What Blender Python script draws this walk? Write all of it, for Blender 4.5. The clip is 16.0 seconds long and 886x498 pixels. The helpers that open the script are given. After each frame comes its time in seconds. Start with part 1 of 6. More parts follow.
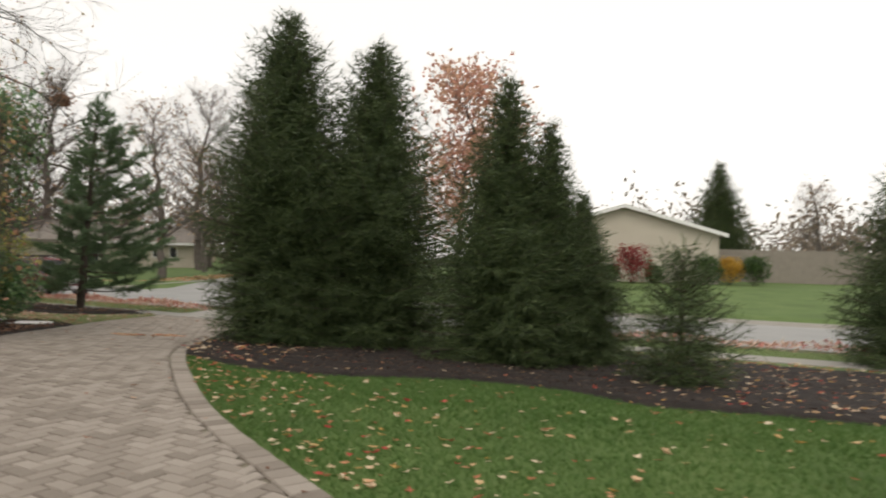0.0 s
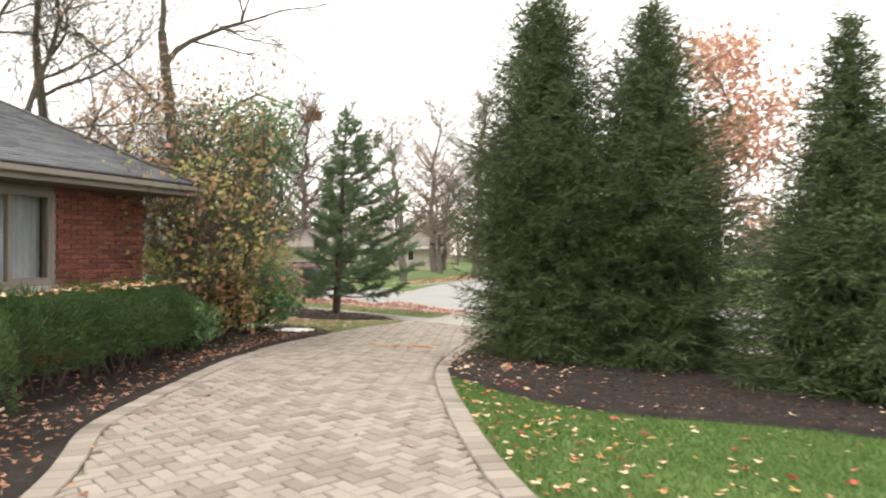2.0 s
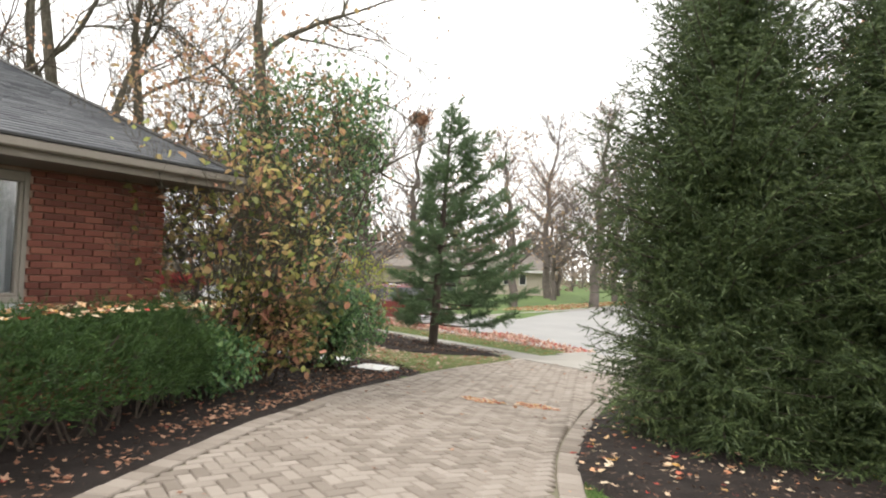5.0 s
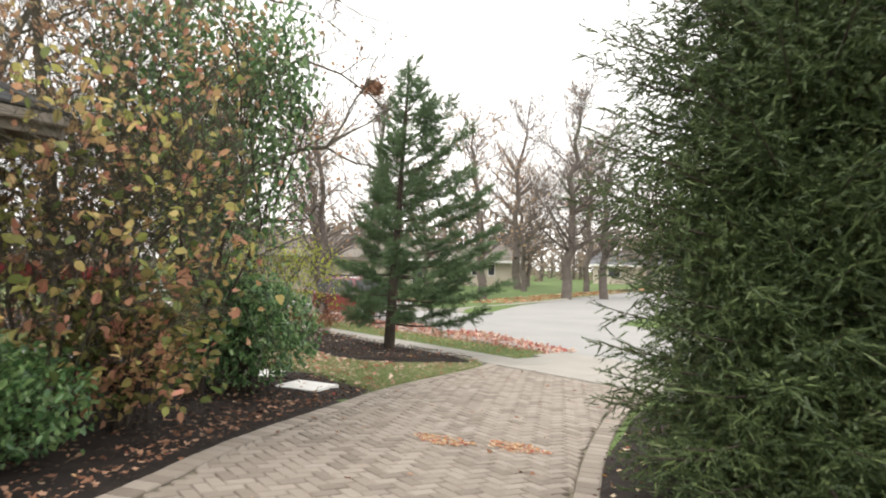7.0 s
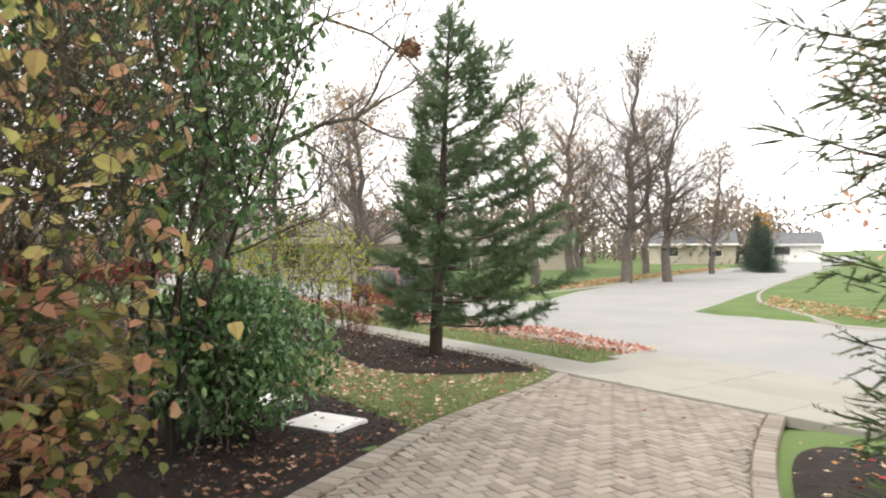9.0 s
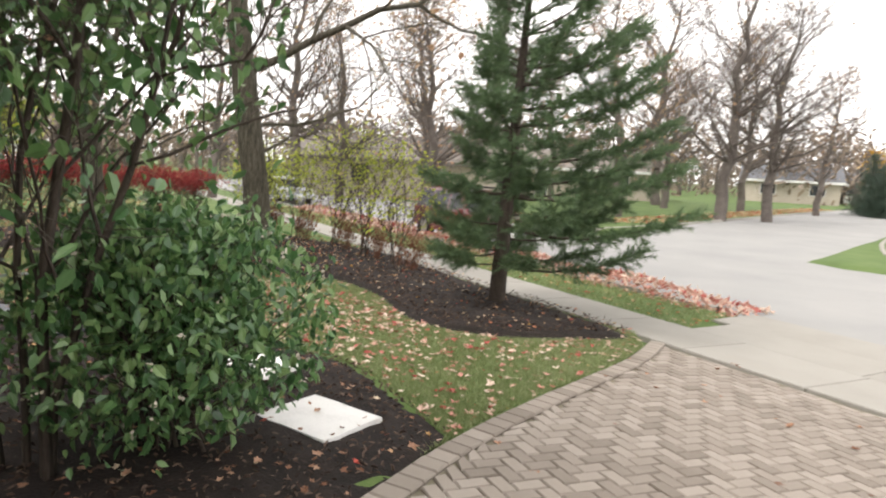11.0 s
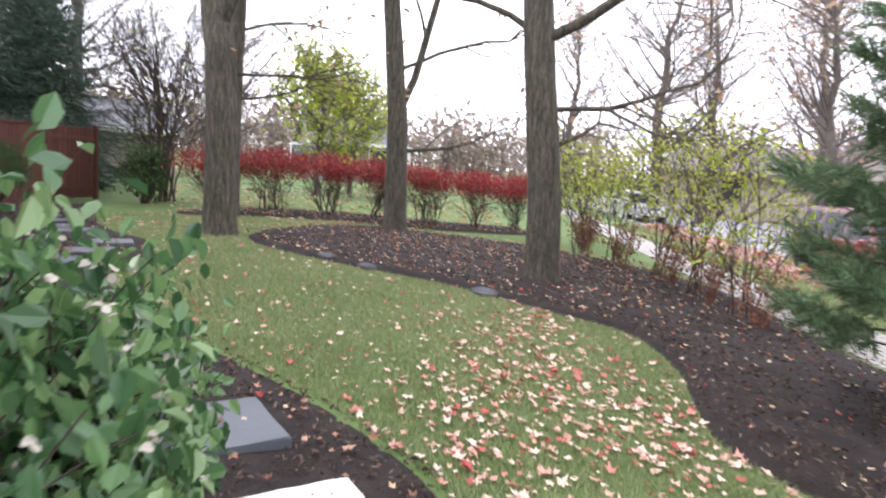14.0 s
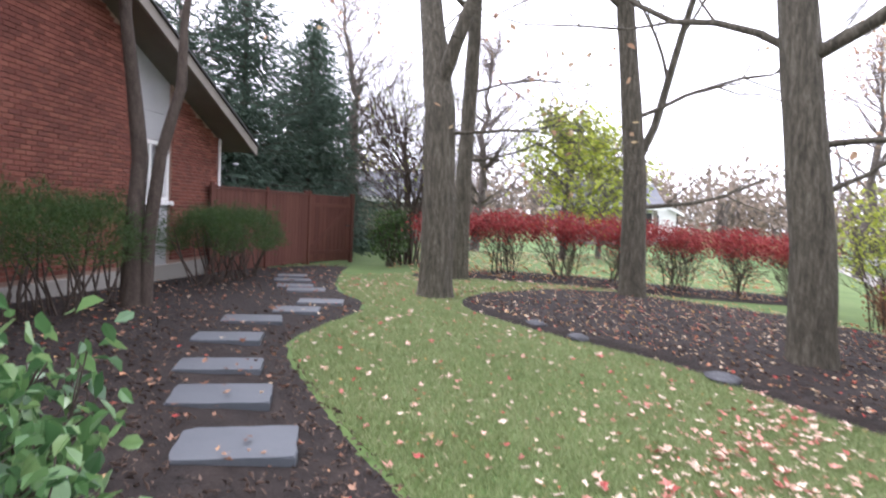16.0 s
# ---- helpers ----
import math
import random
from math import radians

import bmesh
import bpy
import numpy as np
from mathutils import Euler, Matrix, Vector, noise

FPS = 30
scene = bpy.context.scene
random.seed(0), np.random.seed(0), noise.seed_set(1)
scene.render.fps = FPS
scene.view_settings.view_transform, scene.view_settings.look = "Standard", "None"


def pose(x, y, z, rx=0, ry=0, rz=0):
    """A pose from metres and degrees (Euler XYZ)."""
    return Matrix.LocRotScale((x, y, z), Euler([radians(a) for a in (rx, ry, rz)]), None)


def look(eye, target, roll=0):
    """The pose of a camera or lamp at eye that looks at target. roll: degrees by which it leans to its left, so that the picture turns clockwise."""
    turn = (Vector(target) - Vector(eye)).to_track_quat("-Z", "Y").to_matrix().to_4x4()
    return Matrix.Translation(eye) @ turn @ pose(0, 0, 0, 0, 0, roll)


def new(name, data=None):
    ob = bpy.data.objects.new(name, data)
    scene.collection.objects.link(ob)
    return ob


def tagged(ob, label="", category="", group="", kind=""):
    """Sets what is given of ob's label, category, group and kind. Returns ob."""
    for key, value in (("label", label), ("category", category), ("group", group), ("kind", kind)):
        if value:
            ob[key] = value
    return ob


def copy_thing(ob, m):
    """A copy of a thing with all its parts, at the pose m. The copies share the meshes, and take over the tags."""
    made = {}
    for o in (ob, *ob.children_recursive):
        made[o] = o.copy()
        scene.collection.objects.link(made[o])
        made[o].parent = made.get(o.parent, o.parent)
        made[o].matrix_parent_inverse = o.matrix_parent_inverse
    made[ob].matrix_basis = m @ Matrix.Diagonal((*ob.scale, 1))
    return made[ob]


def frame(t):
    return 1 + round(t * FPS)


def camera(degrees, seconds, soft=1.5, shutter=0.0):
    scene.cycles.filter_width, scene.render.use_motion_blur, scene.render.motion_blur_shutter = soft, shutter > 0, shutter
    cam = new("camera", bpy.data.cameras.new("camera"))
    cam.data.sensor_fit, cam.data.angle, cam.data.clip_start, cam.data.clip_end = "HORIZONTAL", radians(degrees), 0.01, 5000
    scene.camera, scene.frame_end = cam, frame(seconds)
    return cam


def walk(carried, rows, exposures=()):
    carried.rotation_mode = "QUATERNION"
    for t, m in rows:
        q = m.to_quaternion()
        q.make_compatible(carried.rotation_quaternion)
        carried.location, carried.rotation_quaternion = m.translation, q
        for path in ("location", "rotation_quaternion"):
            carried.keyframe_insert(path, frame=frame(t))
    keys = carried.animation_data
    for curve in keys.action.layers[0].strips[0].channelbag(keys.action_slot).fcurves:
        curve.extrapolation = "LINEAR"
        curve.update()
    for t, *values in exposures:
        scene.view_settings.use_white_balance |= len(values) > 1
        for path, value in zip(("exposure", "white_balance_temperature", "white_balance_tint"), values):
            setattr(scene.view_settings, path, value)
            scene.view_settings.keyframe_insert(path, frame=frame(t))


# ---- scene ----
cam = camera(67.9, 16.0, 2.0, 0.4)
PATH = [
    (0, (0.127, -0.026, 1.63), (0.092, 1.973, 1.653), 1.5),
    (0.5, (-0.163, 0.373, 1.685), (-0.436, 2.354, 1.676), -0.3),
    (1, (-0.405, 0.828, 1.67), (-0.871, 2.773, 1.694), 2.2),
    (1.5, (-0.68, 1.216, 1.652), (-1.266, 3.127, 1.696), 1.2),
    (2, (-0.941, 1.618, 1.675), (-1.632, 3.495, 1.686), -0.0),
    (2.5, (-1.152, 2.078, 1.695), (-2.036, 3.872, 1.684), 2.4),
    (3, (-1.377, 2.552, 1.678), (-2.322, 4.314, 1.677), 3.4),
    (3.5, (-1.598, 3.019, 1.671), (-2.433, 4.836, 1.701), 1.7),
    (4, (-1.793, 3.559, 1.675), (-2.781, 5.297, 1.743), 0.7),
    (4.2, (-1.87, 3.732, 1.676), (-2.859, 5.469, 1.755), 1.4),
    (6.3, (-2.868, 6.202, 1.656), (-3.888, 7.921, 1.724), 2.9),
    (6.5, (-2.981, 6.429, 1.653), (-4.024, 8.132, 1.747), 2.6),
    (7, (-3.316, 7.007, 1.665), (-4.229, 8.785, 1.716), 1.4),
    (7.5, (-3.669, 7.61, 1.638), (-4.574, 9.391, 1.714), 1.6),
    (8, (-3.933, 8.061, 1.628), (-4.956, 9.779, 1.683), 1.4),
    (8.2, (-4.073, 8.278, 1.645), (-5.074, 10.008, 1.686), 0.6),
    (10.3, (-5.345, 10.593, 1.812), (-6.536, 12.197, 1.724), 0.8),
    (10.5, (-5.464, 10.788, 1.787), (-6.667, 12.381, 1.666), 1.8),
    (11, (-5.833, 11.353, 1.762), (-7.039, 12.93, 1.517), 3.0),
    (11.5, (-6.238, 11.932, 1.76), (-7.643, 13.327, 1.473), 3.7),
    (12, (-6.599, 12.421, 1.745), (-8.034, 13.784, 1.462), 3.0),
    (12.5, (-7.019, 13.04, 1.625), (-8.573, 14.271, 1.367), 4.7),
    (13, (-7.354, 13.549, 1.543), (-9.0, 14.646, 1.247), 5.9),
    (13.5, (-7.665, 14.037, 1.53), (-9.375, 15.025, 1.215), 4.9),
    (14, (-7.913, 14.436, 1.509), (-9.765, 15.144, 1.253), 4.0),
    (14.5, (-8.157, 14.77, 1.49), (-10.047, 15.396, 1.295), 2.9),
    (15, (-8.35, 15.072, 1.419), (-10.29, 15.521, 1.239), 5.1),
    (15.5, (-8.632, 15.275, 1.39), (-10.617, 15.404, 1.178), 3.6),
    (16, (-8.875, 15.388, 1.422), (-10.87, 15.303, 1.317), 2.6),
]
EXPOSURE = [(0, -0.4, 7100, 10), (1, 0.62, 7350, 13), (2, 0.7, 7050, 11), (3, 0.65, 6550, 10), (4, 0.65, 6750, 10), (8, 0.65, 6900, 10), (11, 0.65, 6900, 12), (12.5, 0.88, 6300, 18), (14, 1.06, 6100, 20), (16, 1.22, 6000, 21)]
walk(cam, [(t, look(eye, target, roll)) for t, eye, target, roll in PATH], EXPOSURE)

# ---- light ----
world = bpy.data.worlds.new("overcast")
scene.world = world
world.use_nodes = True
wn, wl = world.node_tree.nodes, world.node_tree.links
sky = wn.new("ShaderNodeTexSky")
sky.sky_type, sky.sun_disc = "NISHITA", False
sky.sun_elevation, sky.sun_rotation = radians(38), radians(200)
sky.dust_density, sky.air_density = 1.0, 1.0
pale = wn.new("ShaderNodeHueSaturation")
pale.inputs["Saturation"].default_value = 0.12
wl.new(sky.outputs[0], pale.inputs["Color"])
cloud = wn.new("ShaderNodeMix")
cloud.data_type = "RGBA"
cloud.inputs[0].default_value = 0.8
cloud.inputs[7].default_value = (10.5, 10.6, 10.8, 1)
wl.new(pale.outputs[0], cloud.inputs[6])
wl.new(cloud.outputs[2], wn["Background"].inputs[0])
wn["Background"].inputs[1].default_value = 0.15
sun_data = bpy.data.lights.new("sun", "SUN")
sun_data.energy, sun_data.angle, sun_data.color = 1.4, radians(25), (1.0, 0.97, 0.93)
sun = new("sun", sun_data)
sun.matrix_world = look((0, 0, 40), (9, 26, 0))


# ---- materials ----
def material(name, colors, rough=0.8, scale=6.0, fine=60.0, bump=0.2, metal=0.0, spec=0.4, island=0.0, per_object=0.0, leaf=0.0, stretch=(1, 1, 1), depth=0.01, wet=0.0):
    """Two scales of noise choose between the colours; island and per_object add a tint for each piece."""
    m = bpy.data.materials.new(name)
    m.use_nodes = True
    n, l = m.node_tree.nodes, m.node_tree.links
    bsdf = n["Principled BSDF"]
    geo = n.new("ShaderNodeNewGeometry")
    tc = n.new("ShaderNodeTexCoord")
    mp = n.new("ShaderNodeMapping")
    mp.inputs["Scale"].default_value = stretch
    l.new(tc.outputs["Object"], mp.inputs["Vector"])
    big, small = n.new("ShaderNodeTexNoise"), n.new("ShaderNodeTexNoise")
    for tex, sc, det in ((big, scale, 4.0), (small, fine, 3.0)):
        tex.inputs["Scale"].default_value, tex.inputs["Detail"].default_value = sc, det
        l.new(mp.outputs[0], tex.inputs["Vector"])
    mix = n.new("ShaderNodeMath")
    mix.operation = "MULTIPLY_ADD"
    mix.inputs[1].default_value = 0.55
    l.new(big.outputs[0], mix.inputs[0])
    half = n.new("ShaderNodeMath")
    half.operation, half.inputs[1].default_value = "MULTIPLY", 0.45
    l.new(small.outputs[0], half.inputs[0])
    l.new(half.outputs[0], mix.inputs[2])
    value = mix.outputs[0]
    for amount, source in ((island, geo.outputs["Random Per Island"]), (per_object, n.new("ShaderNodeObjectInfo").outputs["Random"])):
        if amount:
            blend = n.new("ShaderNodeMix")
            blend.inputs[0].default_value = amount
            l.new(value, blend.inputs[2])
            l.new(source, blend.inputs[3])
            value = blend.outputs[0]
    ramp = n.new("ShaderNodeValToRGB")
    lo, hi = (0.3, 0.7) if not (island or per_object) else (0.12, 0.88)
    while len(ramp.color_ramp.elements) < len(colors):
        ramp.color_ramp.elements.new(0.5)
    for i, c in enumerate(colors):
        e = ramp.color_ramp.elements[i]
        e.position = lo + (hi - lo) * i / max(1, len(colors) - 1)
        e.color = (*c, 1)
    l.new(value, ramp.inputs[0])
    l.new(ramp.outputs[0], bsdf.inputs["Base Color"])
    bsdf.inputs["Roughness"].default_value = rough
    bsdf.inputs["Metallic"].default_value = metal
    bsdf.inputs["Specular IOR Level"].default_value = spec
    if wet:
        bsdf.inputs["Coat Weight"].default_value = wet
    if bump:
        b = n.new("ShaderNodeBump")
        b.inputs["Strength"].default_value, b.inputs["Distance"].default_value = bump, depth
        l.new(mix.outputs[0], b.inputs["Height"])
        l.new(b.outputs[0], bsdf.inputs["Normal"])
    if leaf:
        tr = n.new("ShaderNodeBsdfTranslucent")
        l.new(ramp.outputs[0], tr.inputs["Color"])
        ms = n.new("ShaderNodeMixShader")
        ms.inputs[0].default_value = leaf
        l.new(bsdf.outputs[0], ms.inputs[1])
        l.new(tr.outputs[0], ms.inputs[2])
        l.new(ms.outputs[0], n["Material Output"].inputs[0])
    return m


M_GROUND = material("lawn_soil", [(0.055, 0.088, 0.026), (0.085, 0.138, 0.036), (0.125, 0.17, 0.056)], 0.95, 0.8, 40, 0.5)
M_GRASS = material("grass", [(0.035, 0.0725, 0.0137), (0.0525, 0.125, 0.0213), (0.0938, 0.1812, 0.0413), (0.2, 0.2125, 0.0875)], 0.6, 0.5, 3, 0, island=0.45, leaf=0.25)
M_GRASS_DRY = material("grass_thin", [(0.11, 0.145, 0.052), (0.195, 0.25, 0.1), (0.29, 0.34, 0.16), (0.42, 0.4, 0.25)], 0.6, 0.6, 3, 0, island=0.5, leaf=0.3)
M_MULCH = material("mulch", [(0.0064, 0.0044, 0.0036), (0.0161, 0.0107, 0.0087), (0.0345, 0.0243, 0.0194)], 0.95, 5, 55, 1.0, depth=0.03)
M_CHIP = material("bark_chip", [(0.0306, 0.0192, 0.0149), (0.0838, 0.0543, 0.0414), (0.1837, 0.1272, 0.0988)], 0.9, 5, 40, 0.3, island=0.7)
M_ASPHALT = material("street_concrete", [(0.2376, 0.2376, 0.2376), (0.2772, 0.2772, 0.2706), (0.3102, 0.3036, 0.297)], 0.9, 0.5, 70, 0.25)
M_CONCRETE = material("concrete", [(0.2244, 0.2108, 0.1836), (0.2924, 0.2788, 0.2516), (0.34, 0.3264, 0.2992)], 0.9, 1.5, 90, 0.3, per_object=0.2)
M_PAVER = material("paver", [(0.16, 0.134, 0.11), (0.232, 0.199, 0.169), (0.275, 0.239, 0.205), (0.315, 0.276, 0.24)], 0.85, 3, 110, 0.5, per_object=0.6)
M_PAVER_JOINED = material("paver_field", [(0.16, 0.134, 0.11), (0.232, 0.199, 0.169), (0.275, 0.239, 0.205), (0.315, 0.276, 0.24)], 0.85, 3, 110, 0.5, island=0.6)
M_SAND = material("joint_sand", [(0.10, 0.085, 0.06), (0.17, 0.15, 0.11), (0.15, 0.16, 0.09)], 0.95, 2, 90, 0.4)
M_BRICK = material("brick", [(0.0951, 0.0299, 0.0209), (0.1755, 0.0554, 0.0382), (0.2423, 0.0913, 0.0604)], 0.85, 8, 90, 0.4, per_object=0.6)
M_BRICK_JOINED = material("brickwork", [(0.0951, 0.0299, 0.0209), (0.1755, 0.0554, 0.0382), (0.2423, 0.0913, 0.0604)], 0.85, 8, 90, 0.4, island=0.6)
M_MORTAR = material("mortar", [(0.26, 0.17, 0.13), (0.36, 0.26, 0.21)], 0.95, 6, 120, 0.3)
M_SHINGLE = material("shingle", [(0.07, 0.075, 0.085), (0.115, 0.12, 0.13), (0.16, 0.165, 0.175)], 0.9, 4, 140, 0.4, island=0.6)
M_ROOF_GREY = material("roof_felt", [(0.10, 0.105, 0.115), (0.16, 0.165, 0.18)], 0.9, 1.0, 30, 0.3)
M_ROOF_TAN = material("roof_brown", [(0.16, 0.14, 0.125), (0.24, 0.215, 0.19)], 0.9, 1.0, 30, 0.3)
# trim tan is lowered to carry the eaves' shade in its colour
M_TRIM_SHADED = material("shaded_tan_trim", [(0.19, 0.168, 0.143), (0.25, 0.222, 0.19)], 0.6, 3, 60, 0.1)
# darker copy of the trim tan, for the deeper shade underneath
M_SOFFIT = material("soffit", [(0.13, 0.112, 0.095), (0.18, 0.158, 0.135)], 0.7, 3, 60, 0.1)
M_FARWALL = material("taupe_siding", [(0.2, 0.175, 0.15), (0.27, 0.24, 0.205)], 0.7, 3, 60, 0.1)
M_WHITE = material("white_paint", [(0.7, 0.7, 0.69), (0.8, 0.8, 0.79)], 0.55, 3, 60, 0.1)
M_PANEL = material("grey_panel", [(0.33, 0.335, 0.345), (0.42, 0.425, 0.435)], 0.6, 2, 60, 0.1)
M_DARKLINE = material("drip_edge", [(0.02, 0.02, 0.02), (0.04, 0.04, 0.04)], 0.6, 3, 60, 0.1)
M_CURTAIN = material("curtain", [(0.3, 0.33, 0.38), (0.55, 0.58, 0.62), (0.7, 0.72, 0.75)], 0.9, 3, 20, 0.2, stretch=(6, 6, 0.4))
# near-black colour standing in for the shade inside the unlit rooms
M_ROOM_SHADOW = material("room_shadow", [(0.02, 0.02, 0.022), (0.05, 0.05, 0.055)], 0.9, 2, 20, 0)
M_FENCE = material("stained_fence", [(0.0589, 0.021, 0.0143), (0.1002, 0.0361, 0.0249), (0.13, 0.0519, 0.0351)], 0.8, 3, 60, 0.3, per_object=0.3, stretch=(3, 3, 0.5))
M_SLATE = material("slate", [(0.058, 0.067, 0.077), (0.09, 0.1, 0.113), (0.13, 0.14, 0.15)], 0.5, 5, 70, 0.35, per_object=0.25)
M_ROCK = material("dark_rock", [(0.03, 0.032, 0.036), (0.07, 0.072, 0.08), (0.12, 0.125, 0.135)], 0.8, 6, 50, 0.6)
M_LIMESTONE = material("limestone", [(0.627, 0.6175, 0.5985), (0.76, 0.7505, 0.7315), (0.817, 0.8075, 0.7885)], 0.8, 4, 70, 0.3)
M_BARK = material("grey_bark", [(0.026, 0.023, 0.017), (0.085, 0.076, 0.056), (0.185, 0.168, 0.13)], 0.95, 7, 26, 1.0, stretch=(3.2, 3.2, 0.55), depth=0.05)
M_BARK_DARK = material("dark_bark", [(0.03, 0.022, 0.018), (0.065, 0.05, 0.04), (0.1, 0.08, 0.065)], 0.95, 9, 40, 0.6, stretch=(2, 2, 0.6), depth=0.02)
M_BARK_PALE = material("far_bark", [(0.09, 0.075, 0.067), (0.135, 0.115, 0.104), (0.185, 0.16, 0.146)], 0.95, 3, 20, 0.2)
M_SPRUCE = material("spruce_needles", [(0.017, 0.032, 0.013), (0.042, 0.07, 0.026), (0.088, 0.125, 0.044), (0.155, 0.195, 0.075)], 0.5, 1.6, 9, 0, island=0.5, leaf=0.22)
M_PINE = material("pine_needles", [(0.042, 0.078, 0.042), (0.082, 0.14, 0.072), (0.135, 0.205, 0.098), (0.2, 0.26, 0.11)], 0.5, 1.5, 8, 0, island=0.4, leaf=0.35)
M_ARBOR = material("arborvitae_sprays", [(0.03, 0.055, 0.038), (0.06, 0.1, 0.07), (0.1, 0.15, 0.105)], 0.7, 1.2, 8, 0, island=0.4, leaf=0.2)
M_YEW = material("yew_needles", [(0.012, 0.03, 0.01), (0.028, 0.065, 0.016), (0.06, 0.12, 0.026), (0.1, 0.16, 0.035)], 0.55, 2, 10, 0, island=0.45, leaf=0.15)
M_EUON = material("evergreen_leaf", [(0.036, 0.092, 0.036), (0.08, 0.18, 0.066), (0.15, 0.28, 0.1), (0.25, 0.37, 0.15)], 0.28, 3, 30, 0, island=0.7, leaf=0.3, spec=0.7)
M_VIB = material("yellowing_leaf", [(0.22, 0.29, 0.08), (0.4, 0.42, 0.13), (0.52, 0.44, 0.17), (0.52, 0.36, 0.17)], 0.6, 0.9, 5, 0, island=0.55, leaf=0.55)
M_VIB_ORANGE = material("orange_leaf", [(0.36, 0.29, 0.11), (0.48, 0.33, 0.16), (0.52, 0.28, 0.18), (0.52, 0.2, 0.16)], 0.6, 0.9, 5, 0, island=0.6, leaf=0.55)
M_VIB_GREEN = material("bronze_green_leaf", [(0.08, 0.13, 0.04), (0.17, 0.2, 0.06), (0.3, 0.2, 0.09)], 0.6, 0.9, 5, 0, island=0.6, leaf=0.4)
M_RUSSET = material("russet_leaf", [(0.26, 0.14, 0.09), (0.4, 0.24, 0.15), (0.46, 0.32, 0.2), (0.45, 0.38, 0.2)], 0.8, 0.7, 5, 0, island=0.6, leaf=0.55)
# russet greyed down so that distance haze sits in the colour
M_RUSSET_HAZED = material("hazed_far_twigs", [(0.2, 0.16, 0.13), (0.27, 0.22, 0.18), (0.33, 0.25, 0.18)], 0.9, 0.1, 2, 0, island=0.5, leaf=0.2)
M_LIME = material("lime_leaf", [(0.224, 0.2912, 0.0336), (0.4032, 0.4704, 0.0672), (0.5376, 0.5376, 0.112)], 0.6, 1, 6, 0, island=0.6, leaf=0.45)
M_RED = material("scarlet_leaf", [(0.1333, 0.0142, 0.0167), (0.2801, 0.033, 0.0361), (0.3684, 0.0706, 0.0579)], 0.6, 1, 6, 0, island=0.6, leaf=0.35)
M_MAPLE = material("maple_leaf", [(0.46, 0.17, 0.13), (0.58, 0.3, 0.22), (0.62, 0.4, 0.27), (0.56, 0.31, 0.25)], 0.6, 0.6, 6, 0, island=0.6, leaf=0.4)
M_GOLD = material("gold_leaf", [(0.4, 0.22, 0.03), (0.6, 0.36, 0.05), (0.65, 0.45, 0.1)], 0.6, 1, 6, 0, island=0.6, leaf=0.4)
M_FALLEN = material("fallen_leaf", [(0.42, 0.06, 0.05), (0.5, 0.2, 0.11), (0.55, 0.35, 0.2), (0.62, 0.47, 0.33), (0.68, 0.57, 0.42), (0.5, 0.28, 0.08)], 0.75, 2, 30, 0, island=0.85, leaf=0.1)
M_FALLEN_RED = material("fallen_red", [(0.42, 0.09, 0.08), (0.56, 0.3, 0.24), (0.64, 0.46, 0.37), (0.7, 0.57, 0.47)], 0.75, 2, 30, 0, island=0.85, leaf=0.1)
M_FALLEN_BROWN = material("fallen_brown", [(0.16, 0.07, 0.04), (0.26, 0.13, 0.08), (0.36, 0.2, 0.13), (0.45, 0.28, 0.19)], 0.8, 2, 30, 0, island=0.85, leaf=0.1)
M_PERENNIAL = material("dry_stalk", [(0.12, 0.05, 0.03), (0.22, 0.1, 0.06), (0.3, 0.17, 0.1)], 0.9, 3, 20, 0, island=0.5, leaf=0.2)
M_SIDING = material("tan_siding", [(0.45, 0.41, 0.34), (0.52, 0.475, 0.4)], 0.8, 1, 30, 0.1)
M_TANBRICK = material("tan_brick", [(0.4, 0.35, 0.29), (0.5, 0.45, 0.38)], 0.85, 2, 30, 0.2)
M_CAR_RED = material("red_car_paint", [(0.125, 0.011, 0.016), (0.165, 0.014, 0.02)], 0.25, 1, 40, 0, spec=0.6, wet=0.7)
M_CAR_SILVER = material("silver_car_paint", [(0.5, 0.52, 0.55), (0.58, 0.6, 0.62)], 0.3, 1, 40, 0, metal=0.4, wet=0.6)
M_TYRE = material("tyre", [(0.015, 0.015, 0.015), (0.03, 0.03, 0.03)], 0.9, 5, 40, 0.2)
M_RIM = material("alloy", [(0.4, 0.4, 0.41), (0.5, 0.5, 0.51)], 0.35, 3, 40, 0, metal=0.8)
M_CHROME = material("chrome", [(0.7, 0.7, 0.7), (0.75, 0.75, 0.75)], 0.15, 3, 40, 0, metal=1.0)
M_LAMP = material("lamp_lens", [(0.75, 0.75, 0.73), (0.85, 0.85, 0.84)], 0.2, 3, 40, 0, wet=0.6)
M_GLASS = material("car_glass", [(0.03, 0.035, 0.04), (0.05, 0.055, 0.06)], 0.08, 2, 30, 0, spec=0.8)
M_PLATE = material("plate_white", [(0.7, 0.7, 0.68), (0.75, 0.75, 0.74)], 0.5, 3, 30, 0)


# ---- mesh tools ----
def mesh_ob(name, verts, faces, mat, parent=None, label="", smooth=False):
    me = bpy.data.meshes.new(name)
    me.from_pydata([tuple(v) for v in verts] if not isinstance(verts, np.ndarray) else verts.tolist(), [], faces.tolist() if isinstance(faces, np.ndarray) else faces)
    me.materials.append(mat)
    if smooth:
        me.polygons.foreach_set("use_smooth", [True] * len(me.polygons))
    ob = new(name, me)
    ob.parent = parent
    if label:
        ob["label"] = label
    return ob


